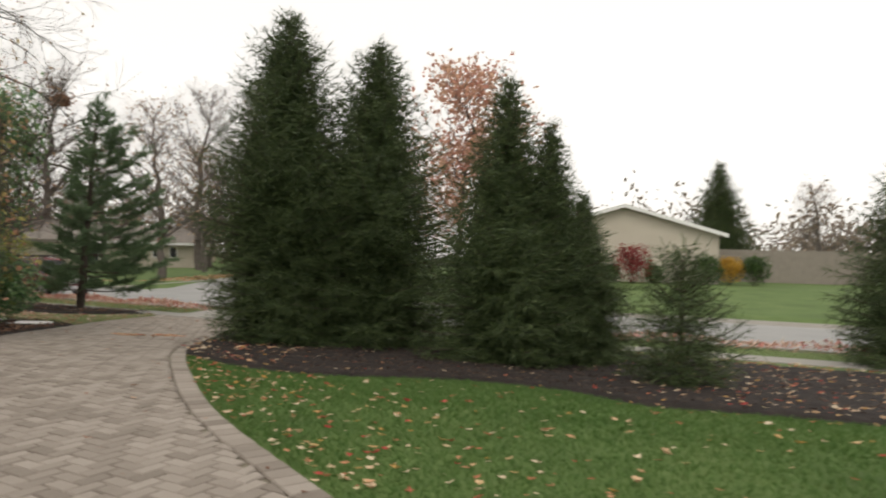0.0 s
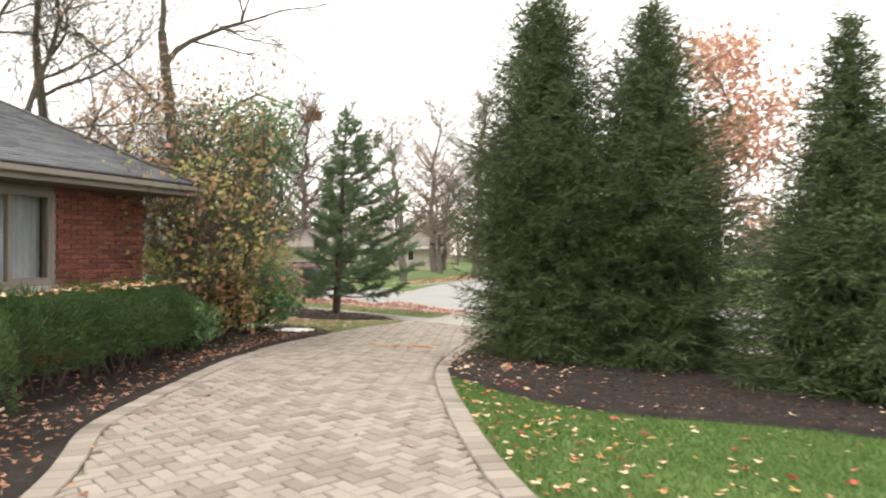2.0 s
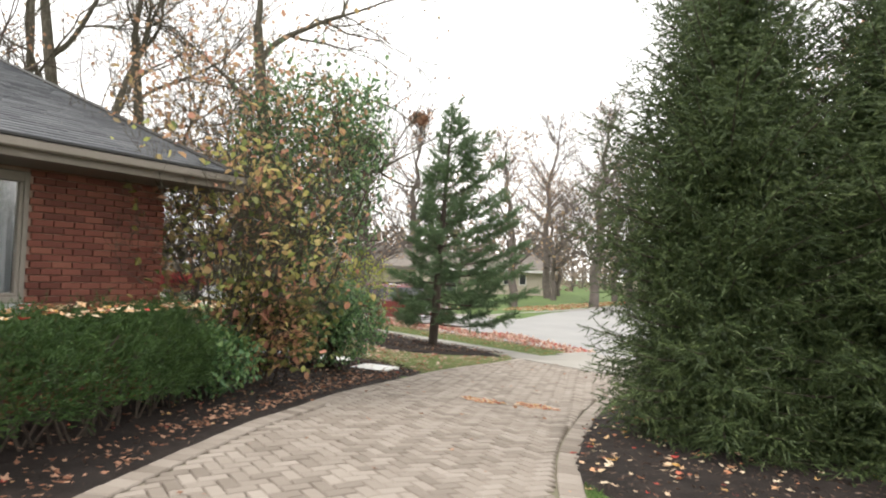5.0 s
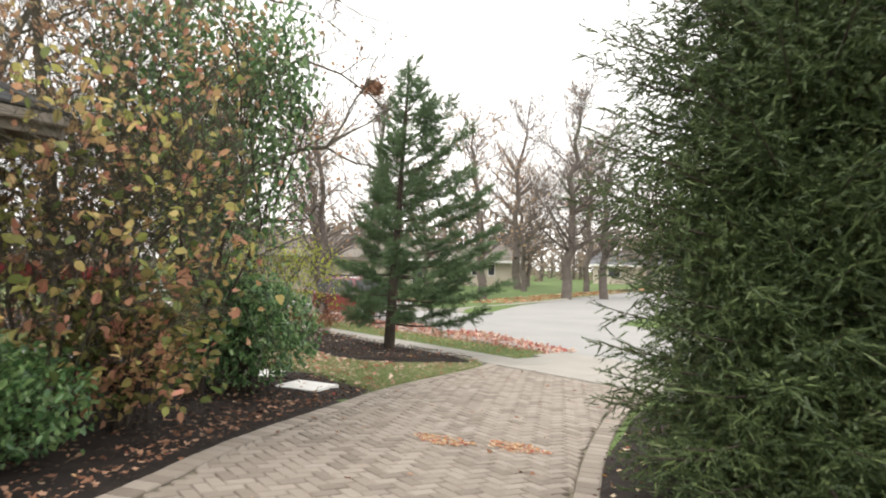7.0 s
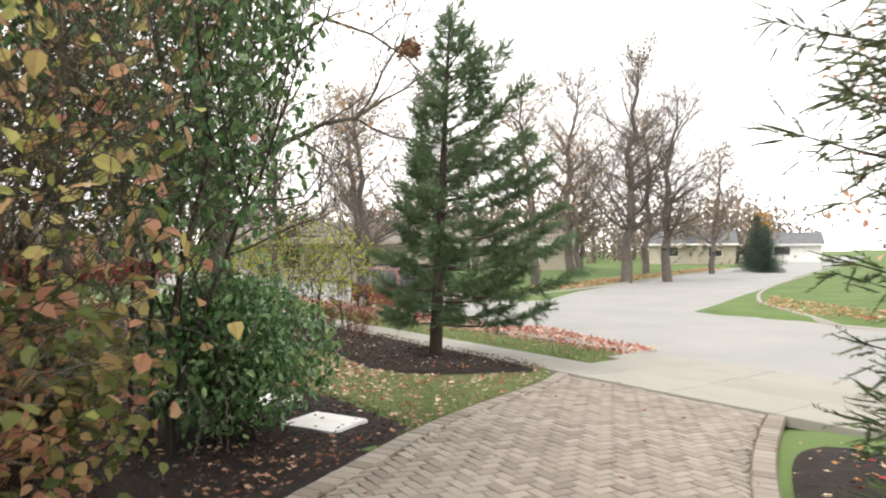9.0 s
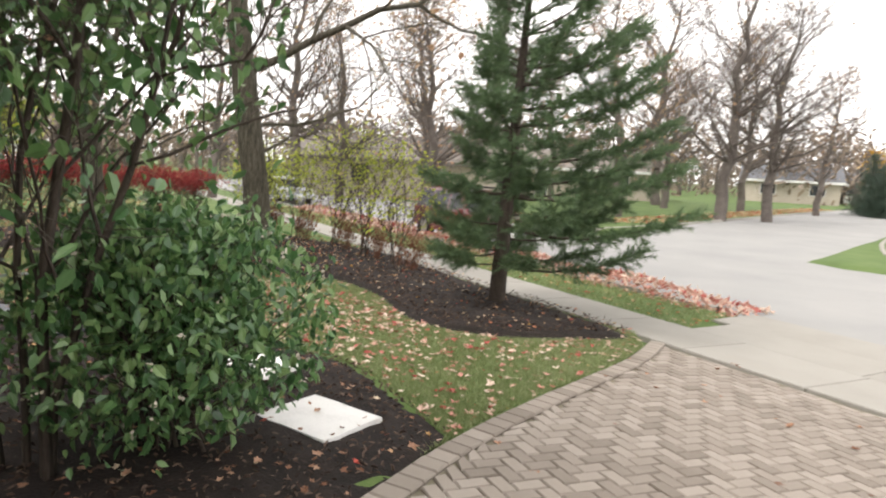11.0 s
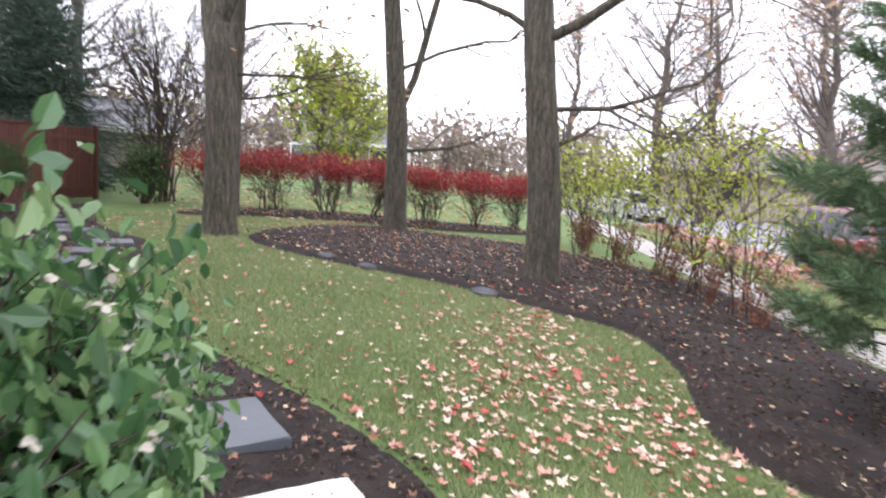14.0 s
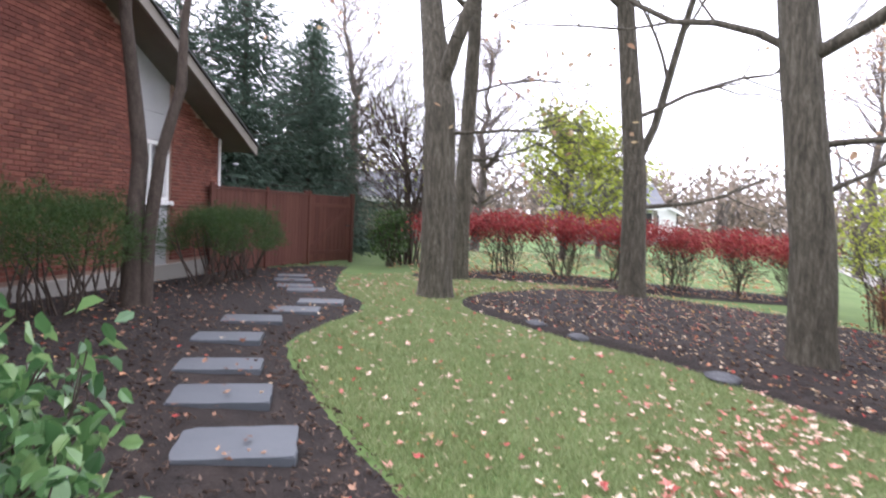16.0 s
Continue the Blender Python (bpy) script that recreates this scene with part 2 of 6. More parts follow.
def part(name, bm, mat, parent, label="", smooth=False):
    me = bpy.data.meshes.new(name)
    bm.to_mesh(me)
    bm.free()
    me.materials.append(mat)
    if smooth:
        me.polygons.foreach_set("use_smooth", [True] * len(me.polygons))
    ob = new(name, me)
    ob.parent = parent
    if label:
        ob["label"] = label
    return ob


def thing(name, x, y, z, label, category, group="", turn=0.0, kind=""):
    ob = new(name)
    ob.matrix_world = pose(x, y, z, 0, 0, turn)
    return tagged(ob, label, category, group, kind)


def box(bm, x0, y0, z0, x1, y1, z1, bevel=0.0, m=None):
    r = bmesh.ops.create_cube(bm, size=1.0, matrix=Matrix.Translation(((x0 + x1) / 2, (y0 + y1) / 2, (z0 + z1) / 2)) @ Matrix.Diagonal((x1 - x0, y1 - y0, z1 - z0, 1)))
    vs = r["verts"]
    if bevel:
        es = list({e for v in vs for e in v.link_edges})
        vs = bmesh.ops.bevel(bm, geom=es, offset=bevel, segments=1, affect="EDGES")["verts"]
    if m is not None:
        bmesh.ops.transform(bm, matrix=m, verts=list(vs))


def boxed(name, dims, mat, parent, bevel=0.0, label="", m=None):
    bm = bmesh.new()
    box(bm, *dims, bevel=bevel, m=m)
    return part(name, bm, mat, parent, label)


def G(x, y):
    """Height of the ground: level by the houses, falling to the street, rising a little beyond it."""
    x, y = np.asarray(x, float), np.asarray(y, float)
    s = 0.37 * x + 0.93 * y
    g = np.interp(s, [4, 6, 8, 10, 12, 14, 16, 19.2, 27.6, 28.3, 40, 60], [0.17, 0.17, 0.03, -0.12, -0.2, -0.3, -0.44, -0.48, -0.5, -0.42, -0.3, -0.2])
    g = g + np.clip((x + 2) / 8, 0, 1) * np.interp(s, [28, 40, 60], [0, 0.6, 0.8])
    return g - 0.2 * np.clip((-x - 12) / 10, 0, 1) * np.clip((8 - s) / 4, 0, 1)


def gz(x, y):
    return float(G(x, y))


def at_street(n, u):
    """Plan point n metres out towards the street and u along it."""
    return (0.37 * n - 0.929 * u, 0.929 * n + 0.37 * u)


def inside(poly, px, py):
    res = np.zeros(px.shape, bool)
    q = np.array(poly)
    for (x0, y0), (x1, y1) in zip(q, np.roll(q, -1, 0)):
        c = (y0 > py) != (y1 > py)
        res ^= c & (px < (x1 - x0) * (py - y0) / (y1 - y0 + 1e-12) + x0)
    return res


def border_distance(poly, px, py):
    q = np.array(poly)
    best = np.full(px.shape, 1e9)
    bx, by = px.copy(), py.copy()
    for (x0, y0), (x1, y1) in zip(q, np.roll(q, -1, 0)):
        dx, dy = x1 - x0, y1 - y0
        t = np.clip(((px - x0) * dx + (py - y0) * dy) / (dx * dx + dy * dy + 1e-12), 0, 1)
        cx, cy = x0 + t * dx, y0 + t * dy
        d = np.hypot(px - cx, py - cy)
        near = d < best
        best[near], bx[near], by[near] = d[near], cx[near], cy[near]
    return best, bx, by


def curve_through(points, closed=False, step=0.25):
    """Catmull-Rom line through plan points."""
    p = [Vector((*a, 0)) for a in points]
    out = []
    k = len(p)
    for i in range(k if closed else k - 1):
        a, b, c, d = (p[(i - 1) % k] if closed or i else p[0]), p[i], p[(i + 1) % k], (p[(i + 2) % k] if closed or i + 2 < k else p[-1])
        count = max(2, int((c - b).length / step))
        for j in range(count):
            t = j / count
            v = 0.5 * ((2 * b) + (c - a) * t + (2 * a - 5 * b + 4 * c - d) * t * t + (3 * b - a - 3 * c + d) * t ** 3)
            out.append((v.x, v.y))
    if not closed:
        out.append(tuple(points[-1]))
    return out


def sheet(name, poly, mat, lift, res=0.25, rough=0.0, mound=0.0, label="", category=""):
    """A sheet over the ground inside an outline, its rim drawn to the outline and turned down into the ground."""
    q = np.array(poly)
    x0, y0 = q.min(0) - res
    x1, y1 = q.max(0) + res
    nx, ny = int((x1 - x0) / res) + 1, int((y1 - y0) / res) + 1
    gx, gy = np.meshgrid(x0 + res * np.arange(nx + 1), y0 + res * np.arange(ny + 1), indexing="ij")
    cell = inside(poly, gx[:-1, :-1] + res / 2, gy[:-1, :-1] + res / 2)
    d, bx, by = border_distance(poly, gx.ravel(), gy.ravel())
    d, bx, by = d.reshape(gx.shape), bx.reshape(gx.shape), by.reshape(gx.shape)
    full = np.zeros((nx + 2, ny + 2), int)
    full[1:-1, 1:-1] = cell
    count = full[:-1, :-1] + full[1:, :-1] + full[:-1, 1:] + full[1:, 1:]
    used, rim = count > 0, (count > 0) & (count < 4)
    px, py = np.where(rim, bx, gx), np.where(rim, by, gy)
    pz = G(px, py) + lift + mound * np.clip(d / 0.6, 0, 1)
    if rough:
        wob = np.array([noise.noise((a * 3.1, b * 3.1, 0)) + 0.6 * noise.noise((a * 9, b * 9, 4)) for a, b in zip(px.ravel(), py.ravel())]).reshape(px.shape)
        pz = pz + rough * wob * np.clip(d / 0.3, 0, 1)
    pz = np.where(rim, G(px, py) - 0.02 + min(lift, 0.012), pz)
    index = np.full(gx.shape, -1)
    index[used] = np.arange(used.sum())
    verts = np.stack([px[used], py[used], pz[used]], 1)
    i, j = np.nonzero(cell)
    faces = np.stack([index[i, j], index[i + 1, j], index[i + 1, j + 1], index[i, j + 1]], 1)
    ob = mesh_ob(name, verts, faces, mat, smooth=True)
    return tagged(ob, label, category, kind="structure")


def tubes(segs, sides=6):
    """Tapered tubes for a list of (p0, p1, r0, r1)."""
    a = np.array([s[0] for s in segs], float)
    b = np.array([s[1] for s in segs], float)
    r0 = np.array([s[2] for s in segs], float)
    r1 = np.array([s[3] for s in segs], float)
    w = b - a
    w /= np.linalg.norm(w, axis=1, keepdims=True) + 1e-9
    ref = np.where(np.abs(w[:, 2:3]) < 0.9, np.array([[0, 0, 1.0]]), np.array([[1.0, 0, 0]]))
    u = np.cross(w, ref)
    u /= np.linalg.norm(u, axis=1, keepdims=True)
    v = np.cross(w, u)
    ang = np.arange(sides) * 2 * np.pi / sides
    ring = u[:, None] * np.cos(ang)[None, :, None] + v[:, None] * np.sin(ang)[None, :, None]
    verts = np.concatenate([a[:, None] + ring * r0[:, None, None], b[:, None] + ring * r1[:, None, None]], 1).reshape(-1, 3)
    base = np.arange(len(segs))[:, None] * 2 * sides
    k = np.arange(sides)
    faces = np.stack([base + k, base + (k + 1) % sides, base + sides + (k + 1) % sides, base + sides + k], 2).reshape(-1, 4)
    return verts, faces


def unit(v):
    return v / (np.linalg.norm(v, axis=1, keepdims=True) + 1e-9)


def needles(origin, way, length, rng, count=24, needle=0.03, width=0.007, spread=0.9):
    """Twigs of needles: thin triangles set round each twig."""
    k = len(origin)
    w = unit(way)
    ref = rng.normal(size=(k, 3))
    u = unit(np.cross(w, ref))
    v = np.cross(w, u)
    t = (np.arange(count) + 0.5) / count
    ang = rng.uniform(0, 6.283, (k, count))
    side = u[:, None] * np.cos(ang)[..., None] + v[:, None] * np.sin(ang)[..., None]
    p = origin[:, None] + w[:, None] * (t[None, :] * length[:, None])[..., None]
    out = side * spread + w[:, None]
    out /= np.linalg.norm(out, axis=2, keepdims=True)
    across = np.cross(out, side + 0.3 * rng.normal(size=out.shape))
    across /= np.linalg.norm(across, axis=2, keepdims=True) + 1e-9
    size = needle * rng.uniform(0.7, 1.2, (k, count, 1))
    tri = np.stack([p - across * width / 2, p + across * width / 2, p + out * size], 2).reshape(-1, 3)
    return tri, np.arange(len(tri)).reshape(-1, 3)


def fingers(origin, way, length, rng, radius):
    """Leafy twigs as thin three-sided spindles."""
    k = len(origin)
    w = unit(way)
    u = unit(np.cross(w, rng.normal(size=(k, 3))))
    v = np.cross(w, u)
    r = (radius * rng.uniform(0.7, 1.3, k))[:, None]
    ring = [origin + w * length[:, None] * 0.3 + (u * math.cos(a) + v * math.sin(a)) * r for a in (0, 2.094, 4.189)]
    verts = np.stack([origin, *ring, origin + w * length[:, None]], 1).reshape(-1, 3)
    b = np.arange(k)[:, None] * 5
    faces = np.concatenate([b + np.array([t]) for t in ([0, 2, 1], [0, 3, 2], [0, 1, 3], [1, 2, 4], [2, 3, 4], [3, 1, 4])], 0)
    return verts, faces


def joined(pieces):
    vs, fs, base = [], [], 0
    for v, f in pieces:
        vs.append(v)
        fs.append(f + base)
        base += len(v)
    return np.concatenate(vs), np.concatenate(fs)


def leaves(pos, rng, size=0.06, width=0.55, droop=0.3, flat=None, fold=0.25):
    """Folded leaves of four triangles each. flat: how nearly they lie level."""
    k = len(pos)
    w = rng.normal(size=(k, 3))
    w[:, 2] -= droop
    if flat is not None:
        w[:, 2] *= flat
    w = unit(w)
    nrm = rng.normal(size=(k, 3))
    nrm[:, 2] = np.abs(nrm[:, 2]) + 0.6
    if flat is not None:
        nrm[:, :2] *= flat
    u = unit(np.cross(w, nrm))
    nrm = np.cross(u, w)
    s = (size * rng.uniform(0.6, 1.25, k))[:, None]
    h = nrm * s * fold * rng.uniform(-0.4, 1.2, (k, 1))
    a, e = pos, pos + w * s
    side = u * s * width / 2
    l1, r1 = pos + w * s * 0.22 + side * 0.8 + h * 0.8, pos + w * s * 0.22 - side * 0.8 + h * 0.8
    l2, r2 = pos + w * s * 0.6 + side * 0.85 + h * 0.8, pos + w * s * 0.6 - side * 0.85 + h * 0.8
    e = e - nrm * s * 0.12
    verts = np.stack([a, l1, l2, e, r2, r1], 1).reshape(-1, 3)
    b = np.arange(k)[:, None] * 6
    faces = np.concatenate([b + np.array([t]) for t in ([0, 1, 2], [0, 2, 3], [0, 3, 4], [0, 4, 5])], 0)
    return verts, faces


def lobed(pos, rng, size=0.09, flat=0.25, lift=0.012):
    """Fallen maple leaves: a five-pointed star with a curl, lying loosely."""
    k = len(pos)
    ang = rng.uniform(0, 6.283, k)
    s = size * rng.uniform(0.45, 1.2, k)
    tips = np.array([0, 36, 72, 108, 144, 180, 216, 252, 288, 324]) * np.pi / 180
    rad = np.array([1.0, 0.45, 0.85, 0.42, 0.6, 0.25, 0.6, 0.42, 0.85, 0.45])
    th = ang[:, None] + tips[None]
    r = s[:, None] * rad[None] * rng.uniform(0.8, 1.15, (k, 10)) * 0.6
    tilt = rng.normal(size=(k, 2)) * flat
    squash = rng.uniform(0.45, 1.0, (k, 1))
    x, y = r * np.cos(th), r * np.sin(th) * squash
    z = x * tilt[:, :1] + y * tilt[:, 1:] + rng.uniform(-0.1, 0.55, (k, 1)) * r * r / s[:, None] + rng.normal(size=(k, 10)) * s[:, None] * 0.06
    z = z - np.minimum(z.min(1, keepdims=True), 0)
    ring = np.stack([x, y, z], 2) + pos[:, None]
    mid = pos[:, None] + np.array([[[0, 0, 0.0]]])
    verts = np.concatenate([mid, ring], 1)
    verts[:, :, 2] += lift * rng.uniform(0.2, 1, (k, 1))
    b = np.arange(k)[:, None] * 11
    i = np.arange(10)
    faces = np.stack([b + 0 * i, b + 1 + i, b + 1 + (i + 1) % 10], 2).reshape(-1, 3)
    return verts.reshape(-1, 3), faces


# ---- plan ----
DRIVE_R = curve_through([(3.2, -6), (2.2, -1.2), (1.05, 1.4), (0.1, 3.05), (-0.72, 4.15), (-2.05, 6.05), (-3.2, 8.3), (-4.05, 10.4), (-4.62, 12.6), (-4.98, 14.8), (-5.15, 16.6), (-5.2, 18.6)])
DRIVE_L = curve_through([(-2.2, -6), (-2.9, -1), (-3.7, 2.4), (-4.85, 4.6), (-5.78, 5.8), (-6.2, 6.8), (-6.75, 8.4), (-7.25, 10.0), (-7.72, 11.4), (-8.12, 13.1), (-8.42, 14.6), (-8.52, 15.8), (-8.55, 17.2), (-8.6, 18.6), (-8.85, 20.05)])
DRIVE = DRIVE_R + DRIVE_L[::-1]
BED_SPRUCE = curve_through([(-4.12, 10.3), (-3.68, 9.6), (-2.5, 8.5), (-1.4, 8.2), (-0.6, 8.38), (0.4, 8.45), (1.5, 8.0), (2.25, 7.1), (3.4, 6.9), (4.6, 6.6), (7, 6.2), (11, 5.6), (14, 5.2), (14, 9.5), (9.5, 11.2), (4, 13.6), (1, 14.6), (-2, 15.9), (-4.75, 17.0), (-4.85, 14.2), (-4.6, 12.3)], True)
BED_HOUSE = DRIVE_L[8:-24] + curve_through([(-8.5, 15.0), (-9.48, 15.45), (-10.34, 15.72), (-11.6, 15.44), (-12.43, 15.03), (-13.6, 14.36), (-15.03, 13.72), (-16.2, 13.75), (-17.5, 14.0), (-18.6, 13.75), (-20, 13.2), (-22.9, 12.6), (-25.6, 12.3)]) + [(-25.6, 11.4), (-21.9, 9.0), (-9.2, 8.4), (-9.2, 0.5), (-4.2, 0.5)]
BED_TREES = curve_through([(-9.05, 19.5), (-9.97, 18.0), (-11.0, 17.7), (-11.9, 18.15), (-12.6, 18.6), (-13.85, 18.95), (-14.7, 18.46), (-16.3, 17.6), (-17.3, 16.3), (-18.4, 15.4), (-19.9, 15.4), (-21.4, 16.6), (-22.3, 18.6), (-21.2, 21.2), (-18.6, 22.9), (-16.4, 23.0), (-13.2, 21.65), (-11, 20.75), (-9.4, 20.05)], True)
BED_RED = curve_through([(-23.2, 14.6), (-22.9, 18), (-23.2, 22.2), (-24.2, 23.4), (-25.4, 22.6), (-25.2, 18), (-25.4, 14.8), (-24.4, 14.0)], True)

STONES = [(-9.3, 14.5), (-10.6, 14.95), (-11.62, 14.55), (-12.6, 14.08), (-13.4, 13.68), (-14.12, 13.38), (-15.1, 13.08), (-16.1, 12.98), (-16.95, 13.25), (-17.85, 13.35), (-19.6, 12.7), (-20.4, 12.3), (-21.5, 11.95), (-22.4, 11.7)]


def off_stones(x, y):
    return np.min([np.hypot(x - a, y - b) for a, b in STONES], 0) > 0.44


# ---- ground ----
axis_x = np.concatenate([[-420, -220, -120, -80], np.arange(-60, 61, 0.6), [80, 120, 220, 420]])
axis_y = np.concatenate([[-300, -120, -50], np.arange(-20, 75, 0.6), [90, 120, 180, 300, 480]])
gx, gy = np.meshgrid(axis_x, axis_y, indexing="ij")
street_dip = np.clip((0.37 * gx + 0.93 * gy - 18.4) / 0.5, 0, 1) * np.clip((28.2 - 0.37 * gx - 0.93 * gy) / 0.5, 0, 1)
side_left = -16.6 + 0.06 * (gy - 39)
side_dip = np.clip((gx - side_left) / 0.6, 0, 1) * np.clip((side_left + 8.2 - gx) / 0.6, 0, 1) * np.clip((gy - 32) / 2, 0, 1)
gzz = G(gx, gy) - 0.16 * np.maximum(street_dip, side_dip) - 0.09 * (inside(DRIVE, gx.ravel(), gy.ravel()).reshape(gx.shape))
gn, gu = 0.37 * gx + 0.929 * gy, 0.37 * gy - 0.929 * gx
gzz = gzz - 0.09 * ((gn > 15.0) & (gn < 18.9) & (gu > 10.3) & (gu < 16.4))
nx, ny = gx.shape
idx = np.arange(nx * ny).reshape(nx, ny)
faces = np.stack([idx[:-1, :-1].ravel(), idx[1:, :-1].ravel(), idx[1:, 1:].ravel(), idx[:-1, 1:].ravel()], 1)
tagged(mesh_ob("ground", np.stack([gx.ravel(), gy.ravel(), gzz.ravel()], 1), faces, M_GROUND, smooth=True), "short green autumn lawn and soil across the gardens", "ground", kind="structure")

sheet("mulch_bed_1", BED_SPRUCE, M_MULCH, 0.03, 0.12, 0.025, 0.05, "dark brown bark mulch bed under the spruces", "mulch bed")
sheet("mulch_bed_2", BED_HOUSE, M_MULCH, 0.014, 0.14, 0.01, 0.006, "dark bark mulch bed along the brick house and the stepping stones", "mulch bed")
sheet("mulch_bed_3", BED_TREES, M_MULCH, 0.03, 0.12, 0.03, 0.08, "mounded dark mulch bed round the pine and the trees", "mulch bed")
sheet("mulch_bed_4", BED_RED, M_MULCH, 0.02, 0.2, 0.02, 0.03, "leaf-strewn mulch strip under the red hedge", "mulch bed")
sheet("driveway_base", DRIVE, M_SAND, -0.014, 0.2, label="sandy bed of the paver driveway showing in the joints", category="driveway")


def strip(name, n0, n1, u0, u1, mat, lift, du, label, category, bow=0.0):
    us = np.arange(u0, u1 + du, du)
    verts, faces = [], []
    ns = np.linspace(n0, n1, 5)
    for u in us:
        for n in ns:
            x, y = at_street(n, u)
            verts.append((x, y, gz(x, y) + lift + bow * math.sin(math.pi * (n - n0) / (n1 - n0))))
    for i in range(len(us) - 1):
        for j in range(4):
            a = i * 5 + j
            faces.append((a, a + 1, a + 6, a + 5))
    return tagged(mesh_ob(name, verts, faces, mat, smooth=True), label, category, kind="structure")


strip("road_1", 18.75, 27.2, -70, 80, M_ASPHALT, -0.10, 2, "pale grey worn residential street", "road", 0.04)


rows = [(-17.2, 31.5, -1.0), (-16.6, 36, -5.0), (-16.3, 42, -8.2), (-15.6, 50, -7.6), (-13.8, 78, -5.4), (-11.8, 110, -3.5), (-8, 190, 0.5)]
verts, faces = [], []
for a, y, b in rows:
    for k in range(5):
        x = a + (b - a) * k / 4
        yy = y - (0.4 * (x - a) if y < 33 else 0)
        verts.append((x, yy, gz(x, yy) - (0.1 if y < 40 else 0.06)))
for i in range(len(rows) - 1):
    for k in range(4):
        faces.append((i * 5 + k, i * 5 + k + 1, i * 5 + k + 6, i * 5 + k + 5))
tagged(mesh_ob("road_2", verts, faces, M_ASPHALT, smooth=True), "pale grey side street leading away between lawns", "road", kind="structure")


def kerb(name, path, label):
    prof = [(-0.09, -0.2), (-0.09, 0.02), (-0.05, 0.035), (0.05, 0.03), (0.1, -0.03), (0.14, -0.085), (0.45, -0.1), (0.45, -0.2)]
    verts, faces = [], []
    for i, (x, y) in enumerate(path):
        a, b = path[max(0, i - 1)], path[min(len(path) - 1, i + 1)]
        d = Vector((b[0] - a[0], b[1] - a[1])).normalized()
        for off, h in prof:
            px, py = x - d.y * off, y + d.x * off
            verts.append((px, py, gz(x, y) + h))
    k = len(prof)
    for i in range(len(path) - 1):
        for j in range(k - 1):
            a = i * k + j
            faces.append((a, a + 1, a + k + 1, a + k))
    return tagged(mesh_ob(name, verts, faces, M_CONCRETE), label, "kerb", kind="structure")


kerb("kerb_1", [at_street(18.6, u) for u in np.arange(10.4, -66, -1.0)], "low rolled concrete kerb along the street")
kerb("kerb_2", [at_street(18.6, u) for u in np.arange(78, 16.6, -1.0)], "low concrete kerb with leaves piled against it")
kerb("kerb_3", [at_street(27.5, u) for u in np.arange(-66, 4, 1.0)] + curve_through([(-4.6, 31.2), (-6.4, 35.2), (-7.6, 39.5), (-7.7, 50), (-5.4, 80), (-3.4, 110)], step=1.0), "pale concrete kerb turning into the side street")
kerb("kerb_4", curve_through([(-11.8, 110), (-13.9, 78), (-15.7, 50), (-16.6, 42), (-17.6, 37), (-20.5, 35.6)], step=1.0) + [at_street(27.5, u) for u in np.arange(33, 78, 1.0)], "concrete kerb of the far corner")

# ---- sidewalk and apron slabs ----
pavement = tagged(new("pavement"), "concrete sidewalk and driveway apron of scored slabs", "pavement", kind="structure")


def slab(n0, n1, u0, u1, lift=0.02):
    bm = bmesh.new()
    q = [at_street(n0, u0), at_street(n0, u1), at_street(n1, u1), at_street(n1, u0)]
    top = [bm.verts.new((x, y, gz(x, y) + lift)) for x, y in q]
    low = [bm.verts.new((x, y, gz(x, y) - 0.12)) for x, y in q]
    f = bm.faces.new(top)
    for i in range(4):
        bm.faces.new((low[i], low[(i + 1) % 4], top[(i + 1) % 4], top[i]))
    bmesh.ops.recalc_face_normals(bm, faces=bm.faces[:])
    bmesh.ops.bevel(bm, geom=list(f.edges), offset=0.012, segments=1, affect="EDGES")
    return part("slab", bm, M_CONCRETE, pavement)


for k in range(-28, 34):
    u = 1.62 * k + 0.5
    slab(15.3, 16.6, u + 0.008, u + 1.612)
for n0, n1, wide, low in ((16.615, 17.65, 0.0, 0.012), (17.665, 18.85, 0.45, -0.01)):
    for u0, u1 in ((11.0 - wide, 13.55), (13.565, 16.0 + wide)):
        slab(n0, n1, u0, u1, low)

# ---- brick house ----
H = pose(-8.75, 9.5, 0.0, 0, 0, 177.9)          # x runs west along the north wall, y south along the east wall
house = new("house")
tagged(house, "low red-brick house with grey shingle roof and wide eaves", "house")
house.matrix_world = H
W, D, EAVE = 13.8, 16.0, 2.82
RIDGE, SLOPE = W / 2, 0.37


def wall_mesh(name, bm_fill, mat):
    bm = bmesh.new()
    bm_fill(bm)
    return part(name, bm, mat, house)


def east_wall(bm):
    for y0, y1, z0, z1 in ((0.04, 1.46, -0.4, EAVE), (1.46, 2.62, -0.4, 1.24), (1.46, 2.62, 2.46, EAVE), (2.62, D, -0.4, EAVE)):
        box(bm, 0.03, y0, z0, 0.25, y1, z1)


def north_wall(bm):
    prof = [(0.03, -0.4), (10.55, -0.4), (10.55, EAVE + SLOPE * (W - 10.55)), (RIDGE, EAVE + SLOPE * RIDGE), (0.03, EAVE)]
    for pr in (prof, [(11.85, -0.4), (W - 0.03, -0.4), (W - 0.03, EAVE), (11.85, EAVE + SLOPE * (W - 11.85))]):
        a = [bm.verts.new((x, 0.03, z)) for x, z in pr]
        b = [bm.verts.new((x, 0.25, z)) for x, z in pr]
        bm.faces.new(a)
        bm.faces.new(b[::-1])
        for i in range(len(pr)):
            bm.faces.new((a[i], b[i], b[(i + 1) % len(pr)], a[(i + 1) % len(pr)]))
    bmesh.ops.recalc_face_normals(bm, faces=bm.faces[:])


